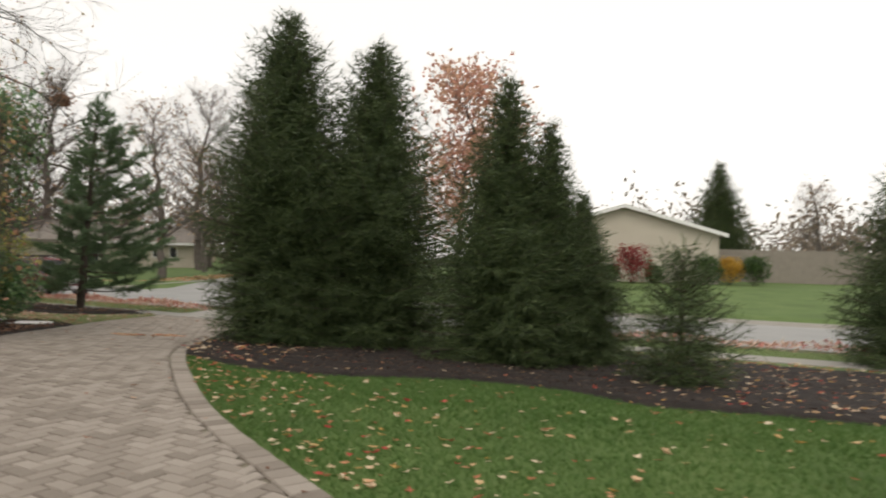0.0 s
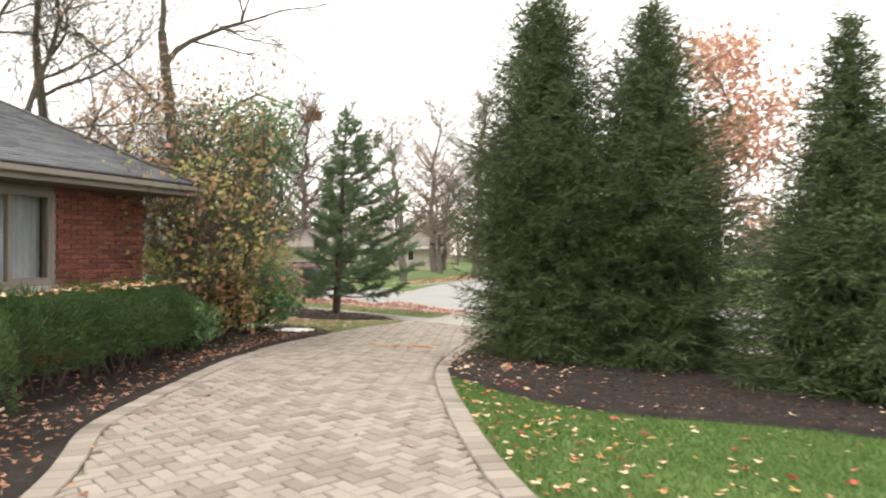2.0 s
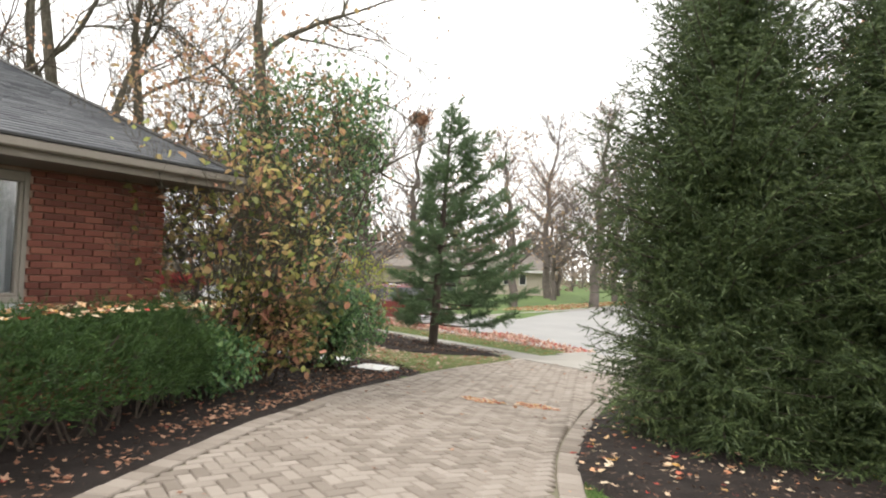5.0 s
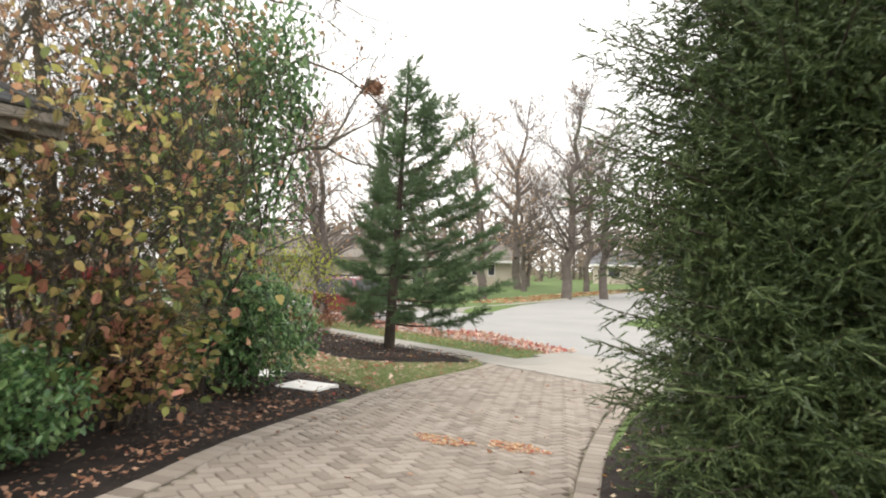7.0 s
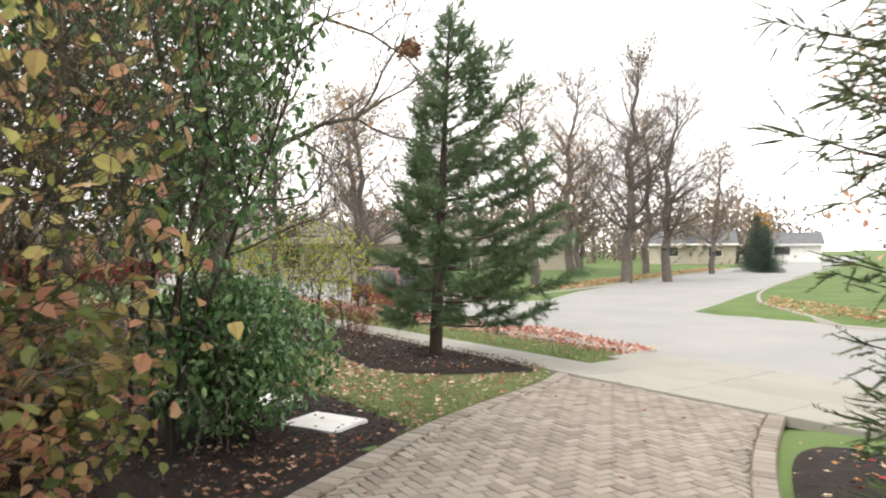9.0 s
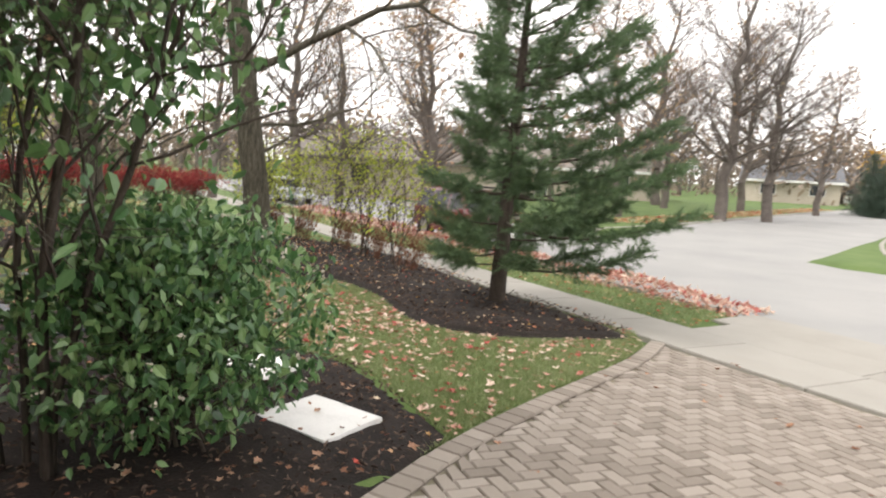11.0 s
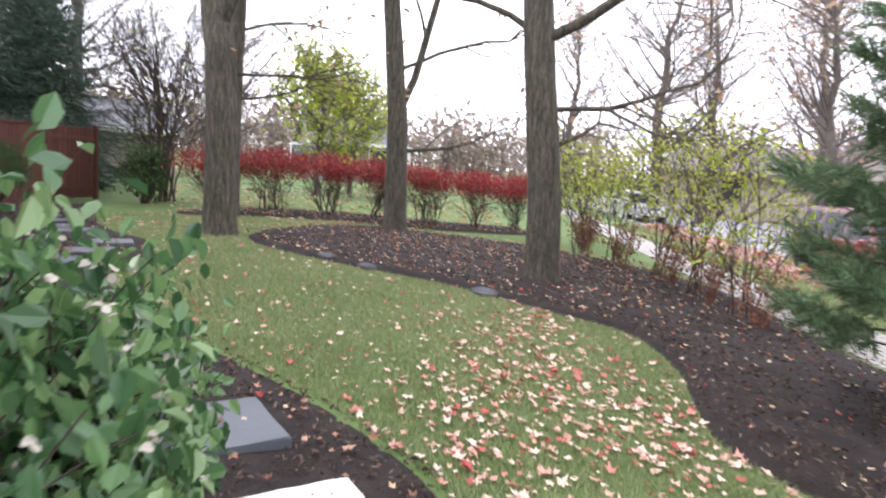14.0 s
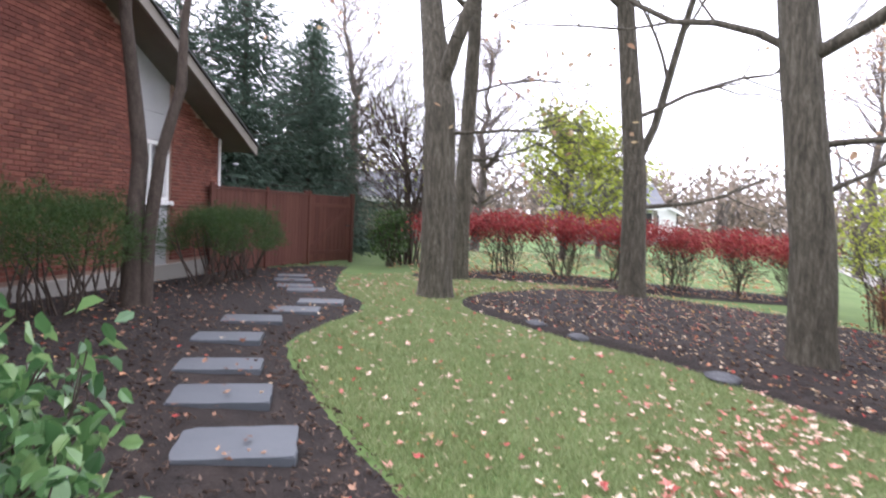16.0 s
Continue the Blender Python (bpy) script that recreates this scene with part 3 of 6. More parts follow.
wall_e, wall_n = wall_mesh("wall", east_wall, M_MORTAR), wall_mesh("wall", north_wall, M_MORTAR)
wall_mesh("wall", lambda bm: (box(bm, W - 0.25, 0.3, -0.4, W, D, EAVE), box(bm, 0.3, D - 0.25, -0.4, W - 0.3, D, EAVE)), M_BRICK_JOINED)
boxed("foundation", (0.0, -0.012, -0.4, W, 0.24, 0.3), M_CONCRETE, house, 0.01, "pale painted concrete foundation")

# roof: two slopes of shingle courses over a deck
OV = 0.62


def roof_slope(side):
    bm = bmesh.new()
    ex = -OV if side < 0 else W + OV
    z_e = EAVE + 0.12 - SLOPE * OV
    z_r = z_e + SLOPE * (RIDGE + OV)
    for x, z in ((ex, z_e), (RIDGE, z_r)):
        for y in (-0.55, D + 0.5):
            for dz in (0.0, -0.14):
                bm.verts.new((x, y, z + dz))
    bmesh.ops.convex_hull(bm, input=bm.verts[:])
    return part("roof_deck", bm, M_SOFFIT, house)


roof_slope(-1), roof_slope(1)


def shingles(side, rng):
    verts, faces = [], []
    run = RIDGE + OV
    lengthwise = math.hypot(run, run * SLOPE)
    z_e = EAVE + 0.12 - SLOPE * OV
    rows_n = int(lengthwise / 0.14)
    for r in range(rows_n):
        t0, t1 = r / rows_n, min(1.0, (r + 1.12) / rows_n)
        y = -0.58 - rng.uniform(0, 0.3)
        while y < D + 0.5:
            w = rng.uniform(0.22, 0.36)
            a, b = max(y, -0.58), min(y + w, D + 0.5)
            y += w
            if b - a < 0.05:
                continue
            lift = 0.018 + rng.uniform(0, 0.005)
            x0 = (-OV + run * t0) if side < 0 else (W + OV - run * t0)
            x1 = (-OV + run * t1) if side < 0 else (W + OV - run * t1)
            za, zb = z_e + run * SLOPE * t0, z_e + run * SLOPE * t1
            k = len(verts)
            verts += [(x0, a + 0.003, za + lift), (x0, b - 0.003, za + lift), (x1, b - 0.003, zb + 0.004), (x1, a + 0.003, zb + 0.004), (x0, a + 0.003, za), (x0, b - 0.003, za)]
            faces += [(k, k + 1, k + 2, k + 3), (k + 4, k + 5, k + 1, k)]
    return tagged(mesh_ob("shingles", verts, faces, M_SHINGLE, house, "weathered grey asphalt shingles"), kind="stuff")


rng = np.random.default_rng(3)
shingles(-1, rng), shingles(1, rng)
# fascia, gutter and soffit of the east eave, rake boards of the north gable
z_e = EAVE + 0.12 - SLOPE * OV
boxed("fascia", (-OV - 0.03, -0.56, z_e - 0.17, -OV, D + 0.5, z_e - 0.005), M_TRIM_SHADED, house, 0.004, "tan fascia board")
boxed("gutter", (-OV - 0.13, -0.56, z_e - 0.10, -OV - 0.035, D + 0.5, z_e - 0.015), M_TRIM_SHADED, house, 0.012, "tan metal gutter")
boxed("drip_edge", (-OV - 0.14, -0.57, z_e - 0.012, -OV + 0.02, D + 0.5, z_e + 0.012), M_DARKLINE, house, 0.002)
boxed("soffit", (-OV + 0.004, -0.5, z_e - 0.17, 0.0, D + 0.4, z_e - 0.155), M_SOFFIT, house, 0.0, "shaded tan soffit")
for sgn, x0, x1 in ((-1, -OV, RIDGE), (1, W + OV, RIDGE)):
    bm = bmesh.new()
    for x, z in ((x0, z_e), (x1, z_e + SLOPE * (RIDGE + OV))):
        for y in (-0.60, -0.555):
            for dz in (-0.01, -0.2):
                bm.verts.new((x, y, z + dz))
    bmesh.ops.convex_hull(bm, input=bm.verts[:])
    part("rake_board", bm, M_TRIM_SHADED, house, "painted rake board")
    bm = bmesh.new()
    for x, z in ((x0, z_e), (x1, z_e + SLOPE * (RIDGE + OV))):
        for y in (-0.64, -0.5):
            for dz in (0.035, 0.0):
                bm.verts.new((x, y, z + dz))
    bmesh.ops.convex_hull(bm, input=bm.verts[:])
    part("drip_edge", bm, M_DARKLINE, house)

# east window: two sashes, sill, curtain behind
win = new("window_1")
win.parent = house
win["label"] = "aluminium sliding window with pale curtains inside"
for dims, nm in (((-0.01, 1.46, 1.25, 0.1, 1.51, 2.5), "frame"), ((-0.01, 2.55, 1.25, 0.1, 2.62, 2.5), "frame"), ((-0.008, 1.51, 1.25, 0.1, 2.55, 1.31), "frame"), ((-0.008, 1.51, 2.4, 0.1, 2.55, 2.5), "frame"), ((-0.006, 2.03, 1.31, 0.09, 2.09, 2.4), "mullion"), ((0.0, 1.513, 1.31, 0.07, 1.545, 2.4), "sash"), ((0.0, 1.545, 1.31, 0.07, 2.03, 1.345), "sash")):
    boxed(nm, dims, M_TRIM_SHADED, win, 0.006)
boxed("sill", (-0.07, 1.42, 1.16, 0.1, 2.66, 1.245), M_PANEL, win, 0.008, "pale stone window sill")
M_PANE = bpy.data.materials.new("pane_glass")
M_PANE.use_nodes = True
pn = M_PANE.node_tree
gl, tr, ms = pn.nodes.new("ShaderNodeBsdfGlossy"), pn.nodes.new("ShaderNodeBsdfTransparent"), pn.nodes.new("ShaderNodeMixShader")
gl.inputs["Roughness"].default_value = 0.03
ms.inputs[0].default_value = 0.1
pn.links.new(tr.outputs[0], ms.inputs[1])
pn.links.new(gl.outputs[0], ms.inputs[2])
pn.links.new(ms.outputs[0], pn.nodes["Material Output"].inputs[0])


def pane(dims, parent):
    ob = boxed("pane", dims, M_PANE, parent)
    ob.visible_shadow = False
    return ob


pane((0.03, 1.545, 1.345, 0.036, 2.03, 2.4), win), pane((0.05, 2.09, 1.31, 0.056, 2.55, 2.4), win)


def curtain(y0, y1, z0, z1, x, parent, axis="y"):
    verts, faces = [], []
    k = 60
    for i in range(k + 1):
        t = i / k
        d = 0.025 * math.sin(t * 42) + 0.012 * math.sin(t * 97 + 1)
        a = y0 + (y1 - y0) * t
        for z in (z0, z1):
            verts.append((x + d, a, z) if axis == "y" else (a, x + d, z))
    for i in range(k):
        faces.append((2 * i, 2 * i + 2, 2 * i + 3, 2 * i + 1))
    return mesh_ob("curtain", verts, faces, M_CURTAIN, parent, smooth=True)


curtain(1.42, 2.14, 1.2, 2.5, 0.34, win)
# added dark sheet behind the glass, in place of the room's shade
boxed("shadow_backing", (0.6, 0.3, 0.0, 0.65, 5.0, 2.55), M_ROOM_SHADOW, win)

# north window strip: grey panels over and under a window
win2 = new("window_2")
win2.parent = house
win2["label"] = "tall grey panelled bay with a white-framed window"
for dims in ((10.57, 0.07, -0.3, 11.83, 0.12, 1.43), (10.57, 0.07, 2.48, 11.83, 0.12, 2.95)):
    boxed("panel", dims, M_PANEL, win2, 0.004)
bm = bmesh.new()
for x, z in ((10.57, 2.955), (11.83, 2.955), (11.83, EAVE + SLOPE * (W - 11.85)), (10.57, EAVE + SLOPE * (W - 10.55))):
    for y in (0.07, 0.12):
        bm.verts.new((x, y, z))
bmesh.ops.convex_hull(bm, input=bm.verts[:])
part("panel", bm, M_PANEL, win2)
for dims in ((10.57, 0.05, 1.44, 10.65, 0.14, 2.47), (11.75, 0.05, 1.44, 11.83, 0.14, 2.47), (10.65, 0.05, 1.44, 11.75, 0.14, 1.51), (10.65, 0.05, 2.4, 11.75, 0.14, 2.47), (11.16, 0.055, 1.51, 11.22, 0.14, 2.4)):
    boxed("frame", dims, M_WHITE, win2, 0.005)
boxed("sill", (10.52, -0.03, 1.36, 11.88, 0.06, 1.435), M_WHITE, win2, 0.005)
pane((10.65, 0.08, 1.51, 11.16, 0.086, 2.4), win2), pane((11.22, 0.1, 1.51, 11.75, 0.106, 2.4), win2)
curtain(10.6, 11.8, 1.4, 2.45, 0.33, win2, "x")
# same added dark sheet, giving this window its unlit depth
boxed("shadow_backing", (9.6, 0.6, 0.0, 12.8, 0.65, 2.55), M_ROOM_SHADOW, win2)
boxed("downpipe", (W + 0.02, -0.02, 0.1, W + 0.1, 0.06, EAVE), M_WHITE, house, 0.01)


# bricks: courses of 0.203 by 0.0675 m
def brick_boxes(fits, gap, u_max, z0, z1):
    out = []
    course = 0
    z = z0
    while z + 0.06 < z1:
        u = 0.002 if course % 2 == 0 else -0.1
        while u < u_max:
            a, b = max(u, 0.002), min(u + 0.194, u_max)
            cut = z + 0.057 > gap[2] and z < gap[3]
            for c, d in (((a, min(b, gap[0] - 0.008)), (max(a, gap[1] + 0.008), b)) if cut else ((a, b),)):
                if d - c > 0.03 and fits(c, d, z, z + 0.057):
                    out.append((c, d, z, z + 0.057))
            u += 0.2035
        z += 0.0677
        course += 1
    return out


def east_fits(a, b, z0, z1):
    return z1 < EAVE - 0.16


def north_fits(a, b, z0, z1):
    return z1 < EAVE + SLOPE * min(a, W - b) - 0.02 and z0 > 0.3


def brick_mesh(length, axis):
    bm = bmesh.new()
    box(bm, 0, 0, 0, *((0.04, length, 0.057) if axis == "y" else (length, 0.04, 0.057)))
    bmesh.ops.bevel(bm, geom=[e for e in bm.edges if all((v.co.x if axis == "y" else v.co.y) < 0.001 for v in e.verts)], offset=0.004, segments=1, affect="EDGES")
    me = bpy.data.meshes.new("brick")
    bm.to_mesh(me)
    bm.free()
    me.materials.append(M_BRICK)
    return me


def lay_bricks(boxes, axis, wall, near):
    rng = np.random.default_rng(11)
    boxes.sort(key=near)
    shared = {}
    verts, faces = [], []
    for i, (a, b, z0, z1) in enumerate(boxes):
        off = rng.uniform(-0.003, 0.002)
        if i < 300:
            key = round(b - a, 2)
            if key not in shared:
                shared[key] = brick_mesh(b - a, axis)
            ob = new("brick", shared[key])
            ob.parent = wall
            ob.location = (off, a, z0) if axis == "y" else (a, off, z0)
        else:
            k = len(verts)
            for u in (a, b):
                for z in (z0, z1):
                    for d in (off, 0.035):
                        verts.append((d, u, z) if axis == "y" else (u, d, z))
            faces += [tuple(k + j for j in f) for f in ((0, 2, 6, 4), (0, 1, 3, 2), (4, 6, 7, 5), (2, 3, 7, 6), (0, 4, 5, 1))]
    if verts:
        tagged(mesh_ob("brickwork", verts, faces, M_BRICK_JOINED, wall), kind="stuff")


# ---- trees ----
def conifer(rng, height, spread, base=0.15, power=0.85, whorl=0.2, per=7, twig=0.16, needle=0.03, width=0.008, count=24, droop=0.25, upturn=0.25, fill=1.0, lean=(0, 0), stubs=0.12, hang=0.75, core=9, finger=0.0, skew=(0.0, 0.0), inner=0.34, shoulder=1.0, splay=0.9, reach_most=0.55, uneven=0.72):
    segs, org, way, ln = [], [], [], []
    steps = 14
    for i in range(steps):
        t0, t1 = i / steps, (i + 1) / steps
        r = 0.02 * height
        segs.append(((lean[0] * t0, lean[1] * t0, height * t0 - (0.1 if i == 0 else 0)), (lean[0] * t1, lean[1] * t1, height * t1), r * (1 - t0) + 0.008, r * (1 - t1) + 0.006))
    z = base
    turn = 0.0
    while z < height * 0.985:
        t = z / height
        radius = spread * min(1.0, (1 - t) / shoulder) ** power * (0.55 + 0.45 * min(1, (t + 0.06) / 0.14))
        k = max(3, int(per * (0.55 + 0.45 * (1 - t))))
        for b in range(k):
            az = turn + b * 6.283 / k + rng.uniform(-0.3, 0.3)
            length = max(0.12, radius * rng.uniform(uneven, 1.07) * (1 + 0.12 * math.sin(3 * az + z * 2)) * (1 + skew[1] * math.cos(az - skew[0])))
            rise = droop * (0.4 - 1.2 * (1 - t)) + 0.75 * t * t
            dirh = np.array([math.cos(az), math.sin(az)])
            zz = z + rng.uniform(-0.5, 0.5) * whorl
            pts = []
            for j in range(7):
                f = j / 6
                h = length * f
                pts.append(np.array([lean[0] * zz / height + dirh[0] * h, lean[1] * zz / height + dirh[1] * h, zz + h * rise + upturn * length * f ** 2.2 * 0.5]))
            for j in range(6):
                segs.append((pts[j], pts[j + 1], 0.016 * (1 - j / 7) * (0.5 + length / 2), 0.016 * (1 - (j + 1) / 7) * (0.5 + length / 2)))
            side = np.array([-dirh[1], dirh[0], 0])
            n_sec = max(3, int(length / 0.085 * fill))
            for s in range(n_sec):
                f = stubs + (1 - stubs) * (s + rng.uniform(0, 1)) / n_sec
                j = min(5, int(f * 6))
                p = pts[j] + (pts[j + 1] - pts[j]) * (f * 6 - j)
                out = (pts[min(6, j + 1)] - pts[j])
                out = out / (np.linalg.norm(out) + 1e-9)
                reach = min(reach_most, 0.5 * length * (1.05 - f) + 0.06)
                for sg in (-1, 1):
                    d = side * sg * rng.uniform(0.35, 1.0) + out * rng.uniform(0.4, 0.9) + np.array([0, 0, rng.uniform(-hang, 0.3)])
                    d = d / np.linalg.norm(d)
                    q = 0.0
                    while q < reach:
                        org.append(p + d * q + np.array([0, 0, -0.25 * q * q]))
                        way.append(d + rng.normal(size=3) * 0.28)
                        ln.append(twig * rng.uniform(0.7, 1.2))
                        q += twig * 0.75
            org.append(pts[6] - 0.3 * twig * (pts[6] - pts[5]) / (np.linalg.norm(pts[6] - pts[5]) + 1e-9))
            way.append(pts[6] - pts[5])
            ln.append(twig * 1.2)
        turn += 2.4
        z += whorl * (0.75 + 0.4 * (1 - t)) * rng.uniform(0.85, 1.15)
    for q in np.arange(height * 0.9, height, 0.07):
        org.append(np.array([lean[0] * q / height, lean[1] * q / height, q]))
        way.append(np.array([rng.normal() * 0.4, rng.normal() * 0.4, 1.0]))
        ln.append(twig * 0.9)
    wood = tubes(segs, 5)
    org, way, ln = np.array(org), np.array(way), np.array(ln)
    green = needles(org, way, ln, rng, count, needle, width, splay)
    if finger:
        green = joined([green, fingers(org, way, ln * 0.97, rng, finger)])
    if core:
        k = int(len(org) * inner)
        pick = np.array(org)[rng.integers(0, len(org), k)]
        pick[:, :2] *= rng.uniform(0.3, 0.92, (k, 1))
        green = joined([green, needles(pick, rng.normal(size=(k, 3)) * np.array([1, 1, 0.7]), np.full(k, twig * 1.6), rng, core, needle * 2.2, width * 2.4)])
    return wood, green


def conifer_thing(name, x, y, turn, data, leaf_mat, label, category, group="", bark=M_BARK_DARK, sink=0.0):
    tree = thing(name, x, y, gz(x, y) - sink, label, category, group, turn)
    wood, green = data
    mesh_ob("trunk", *wood, bark, tree, smooth=True)
    tagged(mesh_ob("crown", *green, leaf_mat, tree), kind="stuff")
    return tree


def grow(rng, start, way, length, radius, levels, bend=0.25, split=(2, 4), taper=0.62, up=0.15, steps=5, shrink=0.68, twig_min=0.004, first=0.35):
    """A branching skeleton: segments, and the tips of the last twigs."""
    segs, tips = [], []
    stack = [(np.array(start, float), np.array(way, float), length, radius, levels)]
    while stack:
        p, d, ln, r, lev = stack.pop()
        d = d / np.linalg.norm(d)
        n = steps if lev > 1 else min(steps, 3 if steps > 3 else 2)
        rr = r
        for i in range(n):
            q = p + d * ln / n
            r2 = max(twig_min, r * (1 - (1 - taper) * (i + 1) / n))
            segs.append((p, q, rr, r2))
            if lev > 0 and (i + 1) / n >= first:
                for _ in range(1 if rng.random() < 0.75 else 2):
                    e = rng.normal(size=3)
                    e -= d * e.dot(d)
                    e /= np.linalg.norm(e) + 1e-9
                    nd = d * rng.uniform(0.5, 1.0) + e * rng.uniform(0.6, 1.0) + np.array([0, 0, up])
                    stack.append((q, nd, ln * shrink * rng.uniform(0.7, 1.1), max(twig_min, r2 * rng.uniform(0.4, 0.6)), lev - 1))
            p, rr = q, r2
            d = d + rng.normal(size=3) * bend * 0.5 + np.array([0, 0, up * 0.15])
            d = d / np.linalg.norm(d)
        if lev > 0:
            for _ in range(int(rng.integers(split[0], split[1]))):
                e = rng.normal(size=3)
                nd = d + e * 0.45 + np.array([0, 0, up])
                stack.append((p, nd, ln * shrink * rng.uniform(0.8, 1.1), max(twig_min, rr * 0.75), lev - 1))
        else:
            tips.append(p)
    return segs, np.array(tips) if tips else np.zeros((0, 3))


def trunk_mesh(rng, points, radii, sides=40, flare=1.35, ridge=0.05):
    """One ridged trunk along points, with a root flare."""
    verts, faces = [], []
    rings = []
    for i in range(len(points) - 1):
        a, b = np.array(points[i], float), np.array(points[i + 1], float)
        k = max(2, int(np.linalg.norm(b - a) / 0.11))
        for j in range(k):
            t = j / k
            rings.append((a + (b - a) * t, radii[i] + (radii[i + 1] - radii[i]) * t))
    rings.append((np.array(points[-1], float), radii[-1]))
    z0 = rings[0][0][2]
    for i, (c, r) in enumerate(rings):
        for s in range(sides):
            th = s * 2 * math.pi / sides
            h = c[2] - z0
            fl = 1 + (flare - 1) * math.exp(-h / 0.18) * (1 + 0.35 * math.sin(5 * th + 1))
            w = 1 + ridge * (abs(math.sin(6.5 * th + 2.2 * noise.noise((c[2] * 1.1, th, 3)) + 0.8 * noise.noise((c[2] * 5, th * 3, 7)))) - 0.5) + 0.025 * noise.noise((th * 7, c[2] * 4, 5)) + 0.05 * noise.noise((math.cos(th) * 2, math.sin(th) * 2, c[2] * 1.2))
            verts.append((c[0] + r * fl * w * math.cos(th), c[1] + r * fl * w * math.sin(th), c[2]))
    for i in range(len(rings) - 1):
        for s in range(sides):
            a, b = i * sides + s, i * sides + (s + 1) % sides
            faces.append((a, b, b + sides, a + sides))
    return np.array(verts), np.array(faces)


def spread_tips(rng, tips, per, radius):
    p = np.repeat(tips, per, 0)
    return p + rng.normal(size=p.shape) * radius


# ---- spruces beside the driveway ----
rng = np.random.default_rng(21)
SPRUCE_KIT = dict(per=12, twig=0.16, needle=0.029, width=0.009, count=12, fill=1.0, droop=0.34, upturn=0.42, finger=0.0066, core=10, inner=0.55, splay=1.25, hang=0.95, uneven=0.84)
big_spruce = conifer(rng, 6.3, 1.52, base=0.14, power=0.8, shoulder=0.5, whorl=0.16, **SPRUCE_KIT)
conifer_thing("spruce", -3.15, 12.6, 20, big_spruce, M_SPRUCE, "tall dense dark-green spruce in the mulch bed", "tree", "spruces by the driveway")
mid_spruce = conifer(np.random.default_rng(22), 5.95, 1.74, base=0.2, power=0.85, shoulder=0.62, whorl=0.165, **SPRUCE_KIT)
conifer_thing("spruce", -1.45, 12.9, 110, mid_spruce, M_SPRUCE, "tall green spruce standing close to its neighbour", "tree", "spruces by the driveway")
small_spruce = conifer(np.random.default_rng(23), 4.7, 1.48, base=0.1, power=0.9, shoulder=0.72, whorl=0.17, **SPRUCE_KIT)
conifer_thing("spruce", 0.98, 11.1, 60, small_spruce, M_SPRUCE, "smaller loose-branched spruce with a thin top", "tree", "spruces by the driveway")
for x, y, a, wide, tall in ((1.72, 11.2, 250, 0.8, 0.85), (2.35, 11.5, 130, 0.66, 0.62), (9.6, 13.4, 200, 1.1, 1.1), (22.0, 55, 20, 2.2, 1.95)):
    copy_thing(bpy.data.objects["spruce.002"], pose(x, y, gz(x, y), 0, 0, a) @ Matrix.Diagonal((wide, wide, tall, 1)))
low_pine = conifer(np.random.default_rng(24), 1.8, 1.0, base=0.1, power=0.5, whorl=0.15, per=9, twig=0.16, needle=0.036, width=0.007, count=12, upturn=0.8, finger=0.005, core=6, splay=1.1, uneven=0.65)
conifer_thing("dwarf_pine", 3.25, 9.0, 0, low_pine, M_SPRUCE, "low rounded dark-green mugo pine in the bed", "shrub")

# ---- pine by the sidewalk ----
pine = conifer(np.random.default_rng(31), 6.4, 1.85, base=0.75, power=0.8, shoulder=0.68, whorl=0.29, per=8, twig=0.19, needle=0.1, width=0.0085, count=42, droop=0.3, upturn=0.62, fill=1.05, lean=(0.5, -0.25), skew=(0.65, 0.42), stubs=0.4, hang=0.4, core=0, splay=0.95, reach_most=0.28, uneven=0.45)
conifer_thing("pine_tree", -11.15, 19.7, 0, pine, M_PINE, "airy blue-green pine leaning slightly in mulch", "tree", sink=-0.05)

# ---- three large trees on the lawn ----
def big_tree(name, x, y, pts, radii, limbs, seed, label, leaf=None):
    rng = np.random.default_rng(seed)
    tree = thing(name, x, y, gz(x, y) + 0.02, label, "tree", "bare lawn trees")
    pts = [(p[0], p[1], p[2] - (0.15 if i == 0 else 0)) for i, p in enumerate(pts)]
    mesh_ob("trunk", *trunk_mesh(rng, pts, radii), M_BARK, tree, "furrowed grey-brown bark", smooth=True)
    zs = [q[2] for q in pts]
    for p, w, ln, r, lev in limbs:
        p = (float(np.interp(p[2], zs, [q[0] for q in pts])), float(np.interp(p[2], zs, [q[1] for q in pts])), p[2])
        segs, tips = grow(rng, p, w, ln, r, lev, bend=0.3, up=0.12, first=0.3, taper=0.55)
        mesh_ob("limb", *tubes(segs, 7), M_BARK, tree, smooth=True)
        if leaf and len(tips):
            pick = tips[rng.random(len(tips)) < 0.25]
            if len(pick):
                tagged(mesh_ob("foliage", *leaves(spread_tips(rng, pick, 2, 0.15), rng, 0.11, 0.8), leaf, tree), kind="stuff")
    return tree


big_tree("maple_tree", -19.54, 14.83, [(0, 0, 0), (0.02, 0, 1.8), (-0.05, -0.05, 3.0), (-0.5, -0.35, 5.2), (-1.0, -0.6, 9)], [0.27, 0.25, 0.25, 0.17, 0.11],
         [((-0.05, -0.05, 3.3), (0.35, 0.35, 1), 4.5, 0.13, 3), ((0.1, 0.15, 2.6), (0.35, 1, 0.12), 1.5, 0.035, 2), ((-0.6, -0.4, 5.4), (0.5, -0.6, 0.8), 3, 0.08, 3), ((-0.8, -0.5, 7), (0.6, 0.5, 0.7), 3, 0.08, 3), ((-1.0, -0.6, 9), (-0.1, 0, 1), 3, 0.1, 3)], 41, "tall bare tree with knotted grey trunk on the lawn", M_RUSSET)
